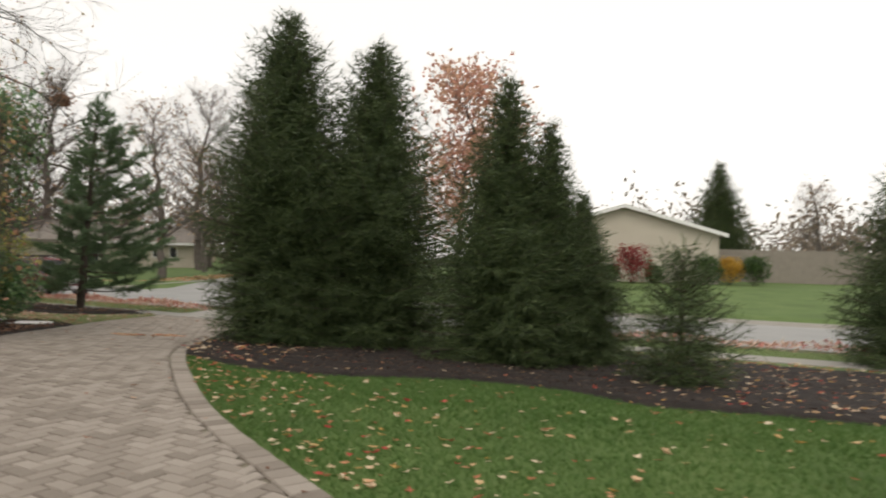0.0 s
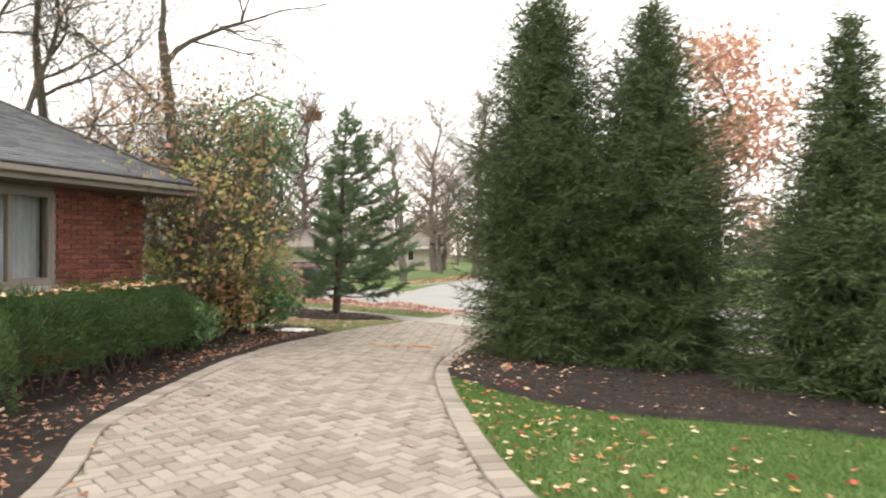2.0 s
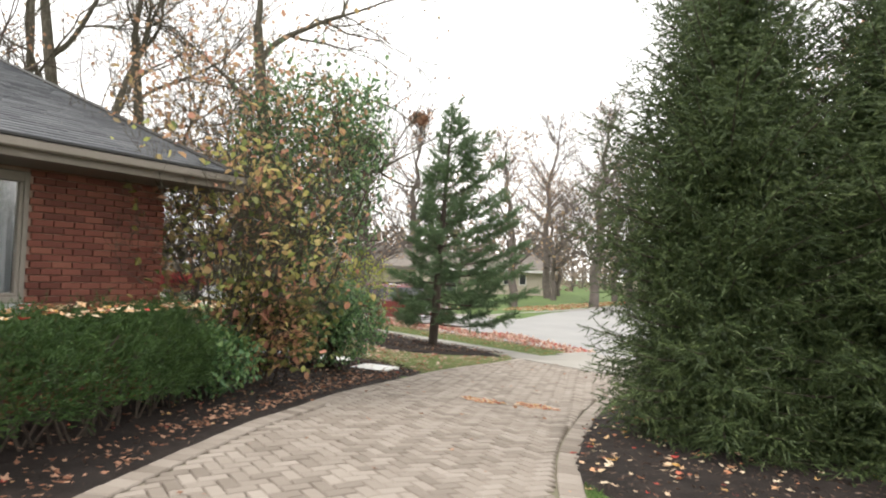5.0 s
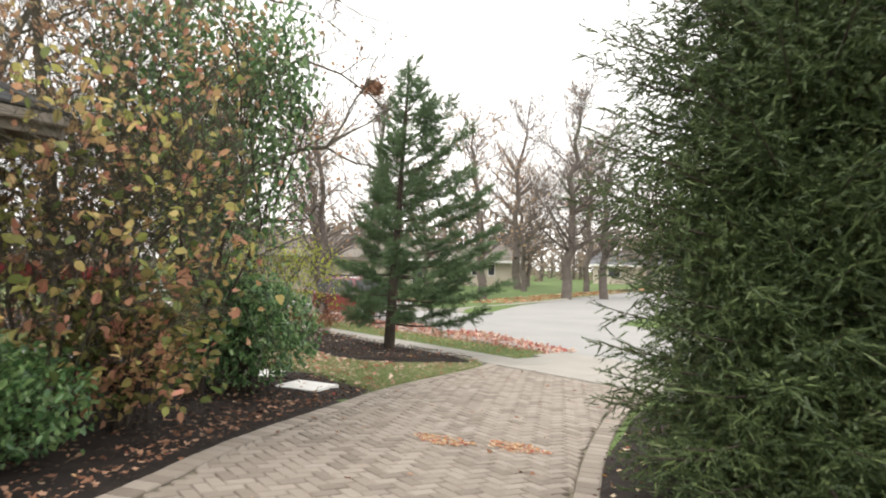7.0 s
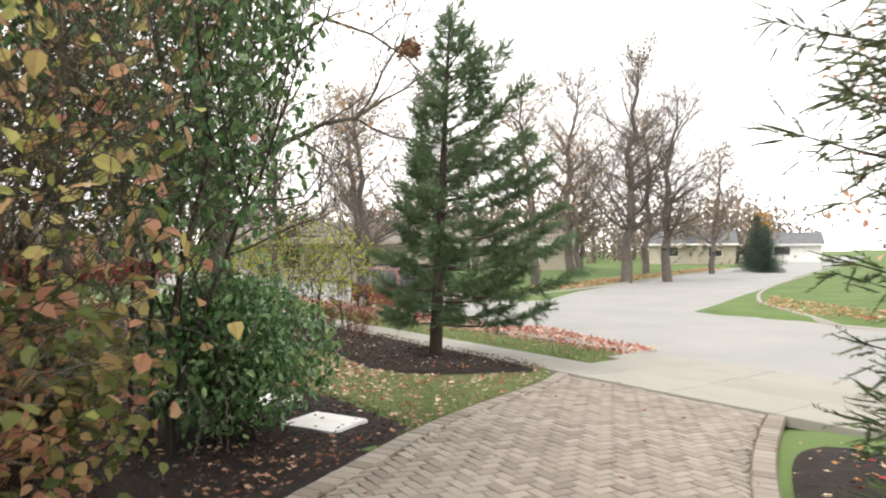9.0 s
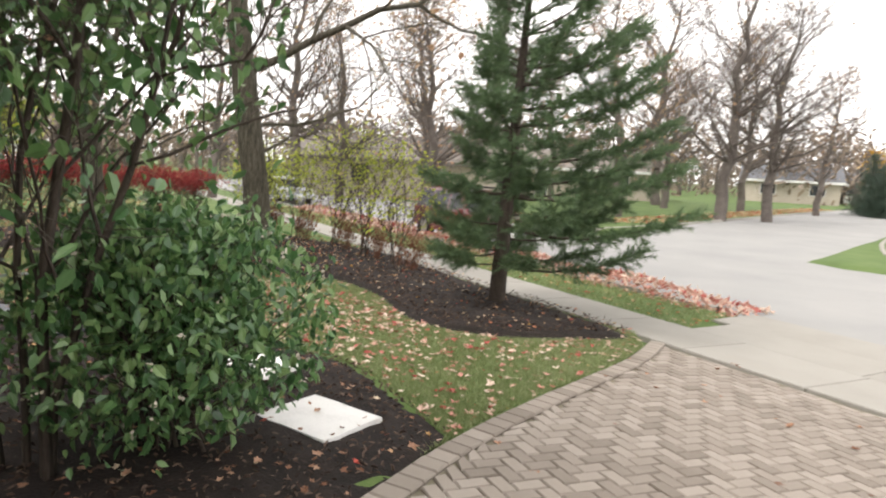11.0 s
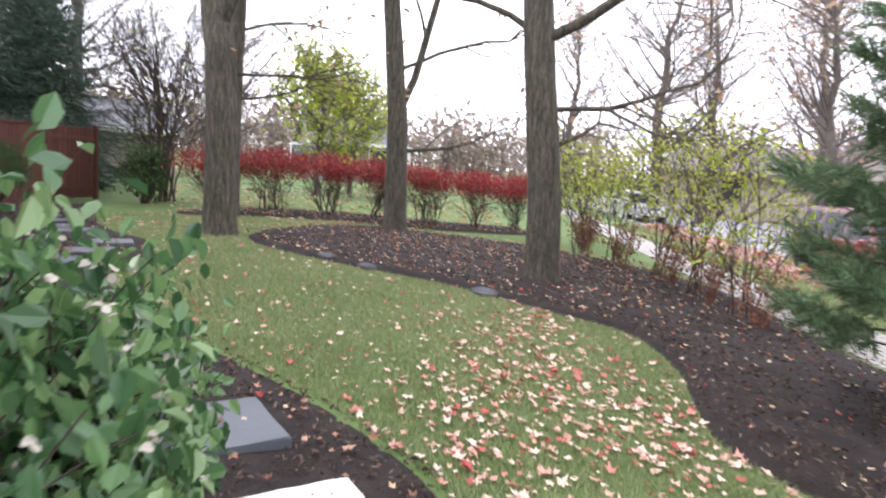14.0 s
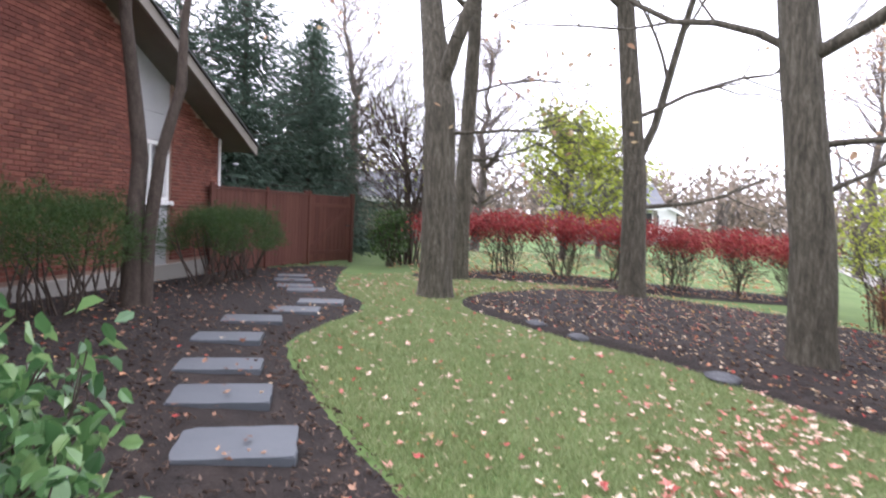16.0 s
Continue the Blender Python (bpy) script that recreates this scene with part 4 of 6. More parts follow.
big_tree("maple_tree", -21.53, 18.5, [(0, 0, 0), (0, -0.08, 2.3), (0.05, -0.3, 4.2), (0.1, -0.9, 9)], [0.25, 0.21, 0.18, 0.11],
         [((0.0, 0.1, 2.5), (0.1, 0.4, 1), 4.2, 0.09, 3), ((0.05, 0.15, 1.75), (0.3, 1, 0.12), 1.7, 0.05, 1), ((0.05, 0, 3.4), (0.3, 0.9, 0.4), 2.6, 0.045, 2), ((0.05, 0, 5.4), (0.2, -0.8, 0.6), 3, 0.07, 3), ((0.08, 0, 7), (0.5, 0.6, 0.6), 3, 0.07, 3), ((0.1, 0, 9), (0, 0.1, 1), 3, 0.1, 3)], 42, "tall bare forked tree in the mulch bed", M_RUSSET)
big_tree("maple_tree", -16.51, 19.36, [(0, 0, 0), (-0.02, -0.1, 1.5), (-0.12, -0.32, 3.4), (-0.35, -0.9, 9)], [0.26, 0.24, 0.22, 0.13],
         [((0.15, 0.2, 2.55), (0.55, 0.9, 0.12), 2.3, 0.042, 2), ((0.2, 0.15, 3.5), (0.65, 0.75, 0.5), 3.6, 0.085, 3), ((0.0, 0.25, 1.95), (0.35, 0.8, 0.5), 0.9, 0.042, 1), ((-0.1, -0.2, 3.6), (-0.5, -0.8, 0.6), 2.6, 0.05, 2), ((0, -0.1, 8.0), (0.6, 0.56, 1.15), 3.0, 0.1, 3), ((-0.2, -0.5, 6.4), (-0.6, -0.5, 0.6), 2.6, 0.07, 3), ((-0.05, -0.1, 9), (0.1, 0, 1), 3, 0.1, 3)], 43, "large deeply furrowed tree at the bed's edge", M_RUSSET)
big_tree("maple_tree", -22.9, 15.15, [(0, 0, 0), (0.03, 0.02, 2.4), (0.0, 0.1, 5.0), (-0.1, 0.1, 9)], [0.19, 0.16, 0.14, 0.09],
         [((0, 0, 2.5), (0.1, 1, 0.1), 1.6, 0.035, 2), ((0, 0, 3.9), (0.2, 1, 0.35), 1.8, 0.035, 2), ((0, 0, 5.5), (0.3, -0.8, 0.7), 2.6, 0.06, 3), ((-0.1, 0.1, 9), (0, 0, 1), 3, 0.085, 3)], 44, "slimmer bare tree behind the lawn's edge", M_RUSSET)

# long arching branch with a clump of dead leaves near its end
nest = thing("squirrel_nest", -13.9, 22.95, 6.75, "ragged brown clump of dead leaves on an arching branch", "nest")
arch = [(-2.55, -3.6, -1.9), (-2.0, -2.6, -0.2), (-1.3, -1.7, 0.55), (-0.6, -0.8, 0.3), (-0.1, -0.1, -0.15), (0.5, 0.5, -0.9), (0.8, 0.8, -1.6)]
rad = [0.06, 0.05, 0.04, 0.03, 0.022, 0.014, 0.008]
segs = [(arch[i], arch[i + 1], rad[i], rad[i + 1]) for i in range(6)]
for i, w in ((2, (0.5, 1, 0.6)), (3, (1, 0.2, 0.5)), (4, (0.3, 0.8, -0.5))):
    s_, t_ = grow(np.random.default_rng(5 + i), arch[i], w, 1.0, 0.02, 2)
    segs += s_
mesh_ob("branch", *tubes(segs, 7), M_BARK, nest, smooth=True)
r5 = np.random.default_rng(6)
tagged(mesh_ob("leaf_clump", *leaves(r5.normal(size=(420, 3)) * np.array([0.15, 0.15, 0.1]) + np.array([0, 0, 0.05]), r5, 0.12, 0.7), M_FALLEN_BROWN, nest), kind="stuff")


# ---- shrubs ----
def shrub(name, x, y, rx, ry, h, mat, label, seed, stems=12, leaf=0.06, count=5000, low=0.2, group="", wood=M_BARK_DARK, levels=2, clump=0.16, shell=0.55, category="shrub", lean=(0, 0), leaf_w=0.55, stem_r=0.014, droop=0.3, zones=()):
    rng = np.random.default_rng(seed)
    ob = thing(name, x, y, gz(x, y), label, category, group)
    segs, tips = [], []
    for i in range(stems):
        az = rng.uniform(0, 6.283)
        tilt = rng.uniform(0.15, 0.75)
        w = (math.cos(az) * tilt * rx / h + lean[0], math.sin(az) * tilt * ry / h + lean[1], 1.0)
        s, t = grow(rng, (rng.normal() * 0.1 * rx, rng.normal() * 0.1 * ry, -0.05), w, h * rng.uniform(0.45, 0.62), stem_r * rng.uniform(0.7, 1.3), levels, bend=0.22, up=0.1, shrink=0.55, twig_min=0.0025, first=0.4)
        def drawn_in(p):
            far = math.hypot(p[0] / rx, p[1] / ry)
            k = 1.0 if far < 1 else (1 + 0.25 * (1 - math.exp(-(far - 1) * 2))) / far
            z = p[2] if p[2] < h else h + 0.1 * h * (1 - math.exp((h - p[2]) * 3 / h))
            return np.array([p[0] * k, p[1] * k, z])

        s = [(drawn_in(g[0]), drawn_in(g[1]), g[2], g[3]) for g in s]
        mesh_ob("stem", *tubes(s, 4 if levels < 3 else 3), wood, ob, smooth=True)
        if len(t):
            tips.append(t)
    tips = np.concatenate(tips)
    tips = tips[((tips[:, 0] / rx) ** 2 + (tips[:, 1] / ry) ** 2 < 1.1) & (tips[:, 2] < h * 1.05)]
    if count:
        keep = tips[(tips[:, 2] > low * h)]
        if len(keep) < 8:
            keep = tips
        p = keep[rng.integers(0, len(keep), count)] + rng.normal(size=(count, 3)) * clump
        extra = rng.normal(size=(count // 2, 3))
        extra = unit(extra) * (shell + (1 - shell) * rng.random((count // 2, 1)) ** 0.5) * np.array([rx, ry, h * (1 - low) / 2])
        extra[:, 2] += h * (1 + low) / 2
        extra = extra[rng.random(len(extra)) < 0.7]
        p = np.concatenate([p[p[:, 2] > low * h * 0.7], extra])
        p = p[((p[:, 0] / rx) ** 2 + (p[:, 1] / ry) ** 2 < rng.uniform(0.75, 1.3, len(p))) & (p[:, 2] < h * 1.06) & (p[:, 2] > 0.03)]
        patch = np.array([noise.noise((a * 1.3 + seed, b * 1.3, c * 1.3)) for a, b, c in p]) + 0.25 * rng.normal(size=len(p))
        bounds = [-9.0, *[z[1] for z in zones], 9.0]
        for i, m in enumerate([mat, *[z[0] for z in zones]]):
            q = p[(patch >= bounds[i]) & (patch < bounds[i + 1])]
            if len(q):
                tagged(mesh_ob("foliage", *leaves(q, rng, leaf, leaf_w, droop), m, ob), kind="stuff")
    return ob


# clipped yews: a twig-covered body
def yew(name, outline, h, label, seed, count, mat=M_YEW, group="", ragged=0.07, clearance=0.12, category="hedge", fill=True):
    """A clipped hedge along plan points given as (x, y, half width)."""
    rng = np.random.default_rng(seed)
    cx, cy = np.mean([p[0] for p in outline]), np.mean([p[1] for p in outline])
    zb = gz(cx, cy)
    ob = thing(name, cx, cy, zb, label, category, group)
    pts = np.array([(p[0] - cx, p[1] - cy, p[2]) for p in outline])
    seg = np.linalg.norm(np.diff(pts[:, :2], axis=0), axis=1)
    acc = np.concatenate([[0], np.cumsum(seg)])
    org, way = [], []
    for _ in range(count):
        s = rng.uniform(-0.12, acc[-1] + 0.12)
        sc = min(max(s, 0), acc[-1])
        i = min(len(seg) - 1, int(np.searchsorted(acc, sc, "right") - 1))
        t = (sc - acc[i]) / seg[i]
        p = pts[i] * (1 - t) + pts[i + 1] * t
        d = (pts[i + 1] - pts[i])[:2] / seg[i]
        nrm = np.array([-d[1], d[0]])
        endd = (s - sc)
        th = rng.uniform(-0.35, math.pi + 0.35)
        ex = 0.55
        c, sn = math.cos(th), math.sin(th)
        rr = (abs(c) ** (2 / ex * 0.5) + abs(sn) ** (2 / ex * 0.5)) ** (-ex)
        wob = 1 + ragged * 2.0 * noise.noise((s * 1.7, th * 1.6, seed)) + ragged * 1.8 * noise.noise((s * 5.5, th * 3.5, seed + 3)) + ragged * rng.normal()
        depth = rng.uniform(0.78, 1.03)
        off = p[2] * c * rr * wob * depth
        zz = clearance + (h - clearance) * (0.42 + 0.58 * sn * rr * wob * depth)
        org.append((p[0] + nrm[0] * off + d[0] * endd * 2, p[1] + nrm[1] * off + d[1] * endd * 2, zz))
        way.append((nrm[0] * c + rng.normal() * 0.5 + d[0] * endd * 5, nrm[1] * c + rng.normal() * 0.5 + d[1] * endd * 5, sn * 0.8 + 0.45 + rng.normal() * 0.35))
    ln = rng.uniform(0.045, 0.085, count)
    v, f = joined([needles(np.array(org), np.array(way), ln, rng, 9, 0.022, 0.006, 1.2), fingers(np.array(org), np.array(way), ln, rng, 0.0045)])
    tagged(mesh_ob("foliage", v, f, mat, ob), kind="stuff")
    for s in np.arange(0.1, acc[-1], 0.3):
        segs = []
        i = min(len(seg) - 1, int(np.searchsorted(acc, s, "right") - 1))
        t = (s - acc[i]) / seg[i]
        p = pts[i] * (1 - t) + pts[i + 1] * t
        for _ in range(4):
            q = np.array([p[0] + rng.normal() * 0.05, p[1] + rng.normal() * 0.05, -0.05])
            e = np.array([p[0] + rng.normal() * p[2] * 0.6, p[1] + rng.normal() * p[2] * 0.6, h * rng.uniform(0.6, 0.9)])
            m = (q + e) / 2 + rng.normal(size=3) * 0.06
            segs += [(q, m, 0.016, 0.012), (m, e, 0.012, 0.005)]
        mesh_ob("stem", *tubes(segs, 5), M_BARK_DARK, ob, smooth=True)
    return ob


yew("yew_hedge", [(-7.3, 5.0, 0.6), (-7.35, 6.4, 0.62), (-7.55, 7.8, 0.55), (-8.1, 9.2, 0.4)], 1.05, "dense clipped dark-green yew hedge strewn with leaves", 51, 24000, ragged=0.1)
yew("yew_bush", [(-6.5, 4.4, 0.5), (-6.15, 5.15, 0.42)], 0.85, "low spreading yew bush beside the driveway", 52, 6000, category="shrub", ragged=0.14)
yew("yew_hedge", [(-14.6, 10.75, 0.5), (-15.8, 10.85, 0.55), (-17.2, 10.8, 0.5)], 1.3, "loose dark-green yew against the brick wall", 53, 8000, clearance=0.42, ragged=0.16)
yew("yew_hedge", [(-19.3, 10.9, 0.5), (-20.6, 10.95, 0.6), (-22.2, 11.0, 0.5)], 1.28, "dark clipped yew with bare stems below, by the house", 54, 9000, clearance=0.42, ragged=0.15)

# large turning shrub at the corner of the house, and the glossy evergreens beside it
shrub("viburnum", -8.7, 10.45, 1.75, 1.55, 3.2, M_VIB, "big leggy shrub with yellow, orange and russet leaves", 61, stems=12, leaf=0.1, count=1450, low=0.1, levels=3, clump=0.2, leaf_w=0.75, shell=0.35, wood=M_BARK, stem_r=0.015, zones=((M_VIB_ORANGE, -0.12), (M_VIB_GREEN, 0.32)))
shrub("viburnum", -9.7, 11.4, 2.0, 1.8, 5.0, M_RUSSET, "tall half-bare shrub with russet dry leaves", 62, stems=13, leaf=0.09, count=1700, low=0.45, levels=3, clump=0.2, leaf_w=0.6, shell=0.4, wood=M_BARK, stem_r=0.015, zones=((M_VIB_ORANGE, 0.35),))
bush = shrub("evergreen_shrub", -9.5, 13.5, 0.98, 1.02, 1.5, M_EUON, "glossy broad-leaved evergreen bush with dark green leaves", 63, stems=22, leaf=0.076, count=5800, low=0.08, levels=2, clump=0.11, shell=0.65, leaf_w=0.6, droop=1.1)
shrub("evergreen_shrub", -10.3, 14.02, 0.6, 0.55, 1.12, M_EUON, "glossy evergreen bush hanging over the stepping stones", 67, stems=16, leaf=0.07, count=3000, low=0.15, levels=2, clump=0.1, shell=0.6, leaf_w=0.62, droop=0.7)
shrub("evergreen_shrub", -8.25, 9.75, 0.65, 0.7, 0.85, M_EUON, "low dark-green broad-leaved bush under the turning shrub", 66, stems=14, leaf=0.07, count=2400, low=0.05, levels=2, clump=0.1, shell=0.6, leaf_w=0.62, droop=0.6)
shrub("viburnum", -8.65, 11.05, 0.85, 0.95, 1.35, M_VIB_GREEN, "low bronze and orange suckers at the big shrub's foot", 68, stems=16, leaf=0.095, count=1300, low=0.08, levels=2, clump=0.14, shell=0.5, leaf_w=0.75, zones=((M_VIB_ORANGE, 0.12),))
shrub("evergreen_tree", -9.5, 12.65, 1.35, 1.25, 4.9, M_EUON, "tall glossy evergreen shrub with dark trunk", 64, stems=4, leaf=0.095, count=6200, low=0.36, levels=3, clump=0.26, shell=0.4, leaf_w=0.58, stem_r=0.034, droop=1.1)
r9 = np.random.default_rng(65)
pk = unit(r9.normal(size=(130, 3))) * np.array([0.93, 0.98, 0.68]) + np.array([0, 0, 0.82])
tagged(mesh_ob("seed_head", *leaves(np.repeat(pk, 4, 0) + r9.normal(size=(520, 3)) * 0.01, r9, 0.024, 0.9), M_SIDING, bush, "cream seed clusters"), kind="stuff")

# lime-leaved shrubs along the sidewalk
for i, (x, y, h) in enumerate([(-14.5, 21.2, 2.5), (-15.9, 21.7, 2.9), (-17.3, 22.15, 2.9), (-18.9, 22.3, 2.7), (-20.4, 22.5, 2.6), (-22.0, 23.4, 2.5)]):
    shrub("spicebush", x, y, 1.0, 1.0, h, M_LIME, "thin upright shrub with lime-yellow autumn leaves", 70 + i, stems=8, leaf=0.085, count=500, low=0.36, group="shrubs along the sidewalk", levels=2, clump=0.18, shell=0.3)
    shrub("dry_perennial", x + 0.6, y - 0.25, 0.42, 0.42, 0.95, M_PERENNIAL, "clump of dry reddish-brown perennial stalks", 90 + i, stems=24, leaf=0.07, count=200, low=0.0, group="dry clumps", wood=M_PERENNIAL, levels=1, clump=0.08, stem_r=0.006, category="plant")

# scarlet hedge
for i, (x, y) in enumerate([(-24.6, 14.9), (-24.2, 16.2), (-24.1, 17.5), (-23.9, 18.8), (-24.0, 20.1), (-24.1, 21.5), (-24.6, 22.9)]):
    shrub("burning_bush", x, y, 1.3, 1.15, 1.5, M_RED, "scarlet flat-topped burning bush with bare stems", 110 + i, stems=14, leaf=0.065, count=2300, low=0.66, group="red hedge", levels=2, clump=0.14, shell=0.3)

# twin crooked stems beside the path
tree = thing("small_tree", -16.9, 11.15, gz(-16.9, 11.15), "crooked twin-stemmed small tree by the path", "tree")
rng = np.random.default_rng(7)
mesh_ob("trunk", *trunk_mesh(rng, [(0, 0, -0.1), (-0.05, 0.0, 0.9), (-0.28, -0.05, 1.9), (-0.22, -0.1, 2.6), (0.05, -0.1, 3.6), (0.3, 0, 5)], [0.13, 0.11, 0.1, 0.09, 0.07, 0.05], 12, 1.2), M_BARK_DARK, tree, smooth=True)
mesh_ob("trunk", *trunk_mesh(rng, [(-0.1, 0.12, -0.1), (-0.12, 0.16, 0.9), (-0.1, 0.3, 1.9), (-0.2, 0.5, 2.8), (-0.25, 0.5, 3.6), (-0.2, 0.7, 5)], [0.1, 0.085, 0.075, 0.065, 0.05, 0.04], 12, 1.2), M_BARK_DARK, tree, smooth=True)
for p, w in (((0.05, -0.1, 3.6), (0.6, 0.1, 0.8)), ((0.3, 0, 5), (0.3, 0.3, 1)), ((-0.2, 0.7, 5), (-0.3, 0.3, 1))):
    segs, tips = grow(rng, p, w, 1.3, 0.04, 2)
    mesh_ob("limb", *tubes(segs, 6), M_BARK_DARK, tree, smooth=True)

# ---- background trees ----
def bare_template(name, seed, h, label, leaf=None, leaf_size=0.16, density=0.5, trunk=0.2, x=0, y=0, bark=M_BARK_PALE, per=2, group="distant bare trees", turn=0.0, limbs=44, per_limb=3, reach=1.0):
    rng = np.random.default_rng(seed)
    tree = thing(name, x, y, gz(x, y), label, "tree", group, turn)
    big, fine, tips = [], [], []
    lead = [np.array([0.0, 0.0, -0.1])]
    for k in range(1, 13):
        lead.append(np.array([lead[-1][0] + rng.normal() * 0.012 * h, lead[-1][1] + rng.normal() * 0.012 * h, h * 0.92 * k / 12]))
        big.append((lead[-2], lead[-1], trunk * (1 - (k - 1) / 12) ** 0.9 + 0.02, trunk * (1 - k / 12) ** 0.9 + 0.02))
    for _ in range(limbs):
        t = 0.2 + 0.78 * rng.random() ** 0.9
        p = np.array([float(np.interp(t * 12, range(13), [q[a] for q in lead])) for a in range(3)])
        az, steep = rng.uniform(0, 6.283), 0.25 + 0.75 * t + rng.uniform(-0.15, 0.3)
        d = np.array([math.cos(az), math.sin(az), steep])
        d /= np.linalg.norm(d)
        ln = h * reach * 0.52 * (1.08 - t) ** 0.6 * rng.uniform(0.6, 1.05)
        r = trunk * 0.34 * (1.1 - t)
        for k in range(6):
            d = d + rng.normal(size=3) * 0.12 + np.array([0, 0, 0.05])
            d /= np.linalg.norm(d)
            q = p + d * ln / 6
            big.append((p, q, r * (1 - k / 6.5), r * (1 - (k + 1) / 6.5)))
            for _ in range(per_limb):
                e = d * 0.7 + rng.normal(size=3) * 0.55 + np.array([0, 0, 0.15])
                e /= np.linalg.norm(e)
                a, l2 = p + (q - p) * rng.random(), ln * rng.uniform(0.16, 0.34)
                b = a + e * l2
                fine.append((a, b, max(0.008, r * 0.22), 0.006))
                for _ in range(3):
                    w = e + rng.normal(size=3) * 0.5
                    f0 = a + (b - a) * rng.uniform(0.3, 1.0)
                    f1 = f0 + w / np.linalg.norm(w) * l2 * rng.uniform(0.35, 0.7)
                    fine.append((f0, f1, 0.007, 0.004))
                    tips.append(f1)
            p = q
    tips = np.array(tips)
    mesh_ob("trunk", *tubes(big, 6), bark, tree, smooth=True)
    tagged(mesh_ob("crown_twig", *tubes(fine, 3), bark, tree), kind="stuff")
    if leaf and len(tips):
        pick = tips[rng.random(len(tips)) < density]
        tagged(mesh_ob("crown", *leaves(spread_tips(rng, pick, per, 0.25), rng, leaf_size, 0.8), leaf, tree), kind="stuff")
    return tree


bare = bare_template("bare_tree", 131, 15.0, "tall leafless grey tree on the far lawn", M_RUSSET, 0.14, 0.12, per=1, x=-15.9, y=49.5, trunk=0.34, limbs=52, per_limb=4)
oak = bare_template("oak_tree", 132, 12.5, "bare tree keeping some russet leaves", M_RUSSET, 0.17, 0.22, x=-20, y=45, trunk=0.28)
maple = bare_template("autumn_maple", 133, 12.3, "maple with sparse salmon-red autumn leaves", M_MAPLE, 0.24, 1.0, x=0.6, y=33, trunk=0.17, per=2, limbs=40)
gold = bare_template("gold_tree", 134, 7.5, "small tree thick with golden leaves", M_GOLD, 0.26, 1.0, x=-15.5, y=125, trunk=0.15, per=3)
lime = bare_template("lime_tree", 135, 5.0, "small tree with lime and yellow leaves", M_LIME, 0.15, 0.8, x=-31.5, y=18.5, trunk=0.1, per=2, limbs=36, reach=1.35)


def place(ob, x, y, turn, s, label=""):
    c = copy_thing(ob, pose(x, y, gz(x, y), 0, 0, turn) @ Matrix.Diagonal((s, s, s, 1)))
    if label:
        c["label"] = label
    return c


for x, y, a, s in [(-14.0, 52, 40, 0.85), (-24, 62, 80, 1.2), (-33, 52, 10, 1.1), (-40, 40, 130, 1.1), (-38, 10, 300, 0.8), (-36, 3, 20, 0.85), (-36, 15.5, 60, 0.6), (12, 75, 0, 0.6), (42, 62, 100, 0.5)]:
    place(bare, x, y, a, s)
for x, y, a, s in [(-27, 37.5, 0, 0.9), (-34, 38, 90, 0.95), (-26, 70, 200, 1.0), (-30, 56, 30, 0.9), (33, 60, 0, 0.7), (-36, 31, 150, 0.8), (-22, 58, 10, 0.9), (-17.6, 61, 75, 1.05), (-13.6, 66, 140, 0.85)]:
    place(oak, x, y, a, s)
place(oak, -23.5, 33.2, 70, 0.8)
place(lime, -33, 20, 120, 0.9)

# brown woods at the end of the view
def far_woods(seed, count, label):
    rng = np.random.default_rng(seed)
    segs, tufts = [], []
    for _ in range(count):
        az = rng.uniform(-0.95, 2.05)
        d = rng.uniform(85, 150)
        x, y = -6 - d * math.sin(az), 10 + d * math.cos(az)
        if abs(x + 6 - 0.06 * (y - 60)) < 9 and y > 60:
            continue
        h = rng.uniform(6, 11)
        z = gz(x, y)
        segs.append(((x, y, z - 0.2), (x, y, z + h * 0.5), 0.25, 0.15))
        for _ in range(11):
            b = np.array([x, y, z + h * rng.uniform(0.0, 0.6)])
            e = b + np.array([rng.normal() * h * 0.22, rng.normal() * h * 0.22, h * rng.uniform(0.2, 0.45)])
            segs.append((b, e, 0.07, 0.02))
            tufts.append(e)
        for _ in range(5):
            tufts.append(np.array([x + rng.normal() * 2.5, y + rng.normal() * 2.5, z + rng.uniform(0.2, 2.6)]))
    # no real haze here: the muted bark and twig colours supply it
    ob = tagged(new("far_woods"), label, "woods", kind="stuff")
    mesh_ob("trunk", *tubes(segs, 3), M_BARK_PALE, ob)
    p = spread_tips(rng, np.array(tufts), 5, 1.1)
    mesh_ob("crown", *leaves(p, rng, 0.9, 0.5), M_RUSSET_HAZED, ob)


far_woods(151, 620, "hazy brown leafless woods beyond the houses")

# dark evergreens behind the fence and far off
arbor = conifer(np.random.default_rng(141), 9.5, 3.2, base=0.3, power=0.8, shoulder=0.85, whorl=0.33, per=9, twig=0.34, needle=0.09, width=0.022, count=6, fill=0.4, droop=0.5, core=4, finger=0.022, hang=1.0, splay=1.2)
arbor_ob = conifer_thing("arborvitae", -28.5, 8.4, 0, arbor, M_ARBOR, "tall dusky evergreen behind the fence", "tree", "evergreens behind the fence")
for x, y, a, s in [(-26.2, 5.4, 70, 1.35), (-30.6, 9.9, 120, 0.75), (-32.5, 9.5, 170, 0.85), (-11.0, 73, 200, 0.5), (-10.0, 70, 100, 0.4)]:
    c = copy_thing(arbor_ob, pose(x, y, gz(x, y), 0, 0, a) @ Matrix.Diagonal((1.25 * s, 1.25 * s, s, 1)))


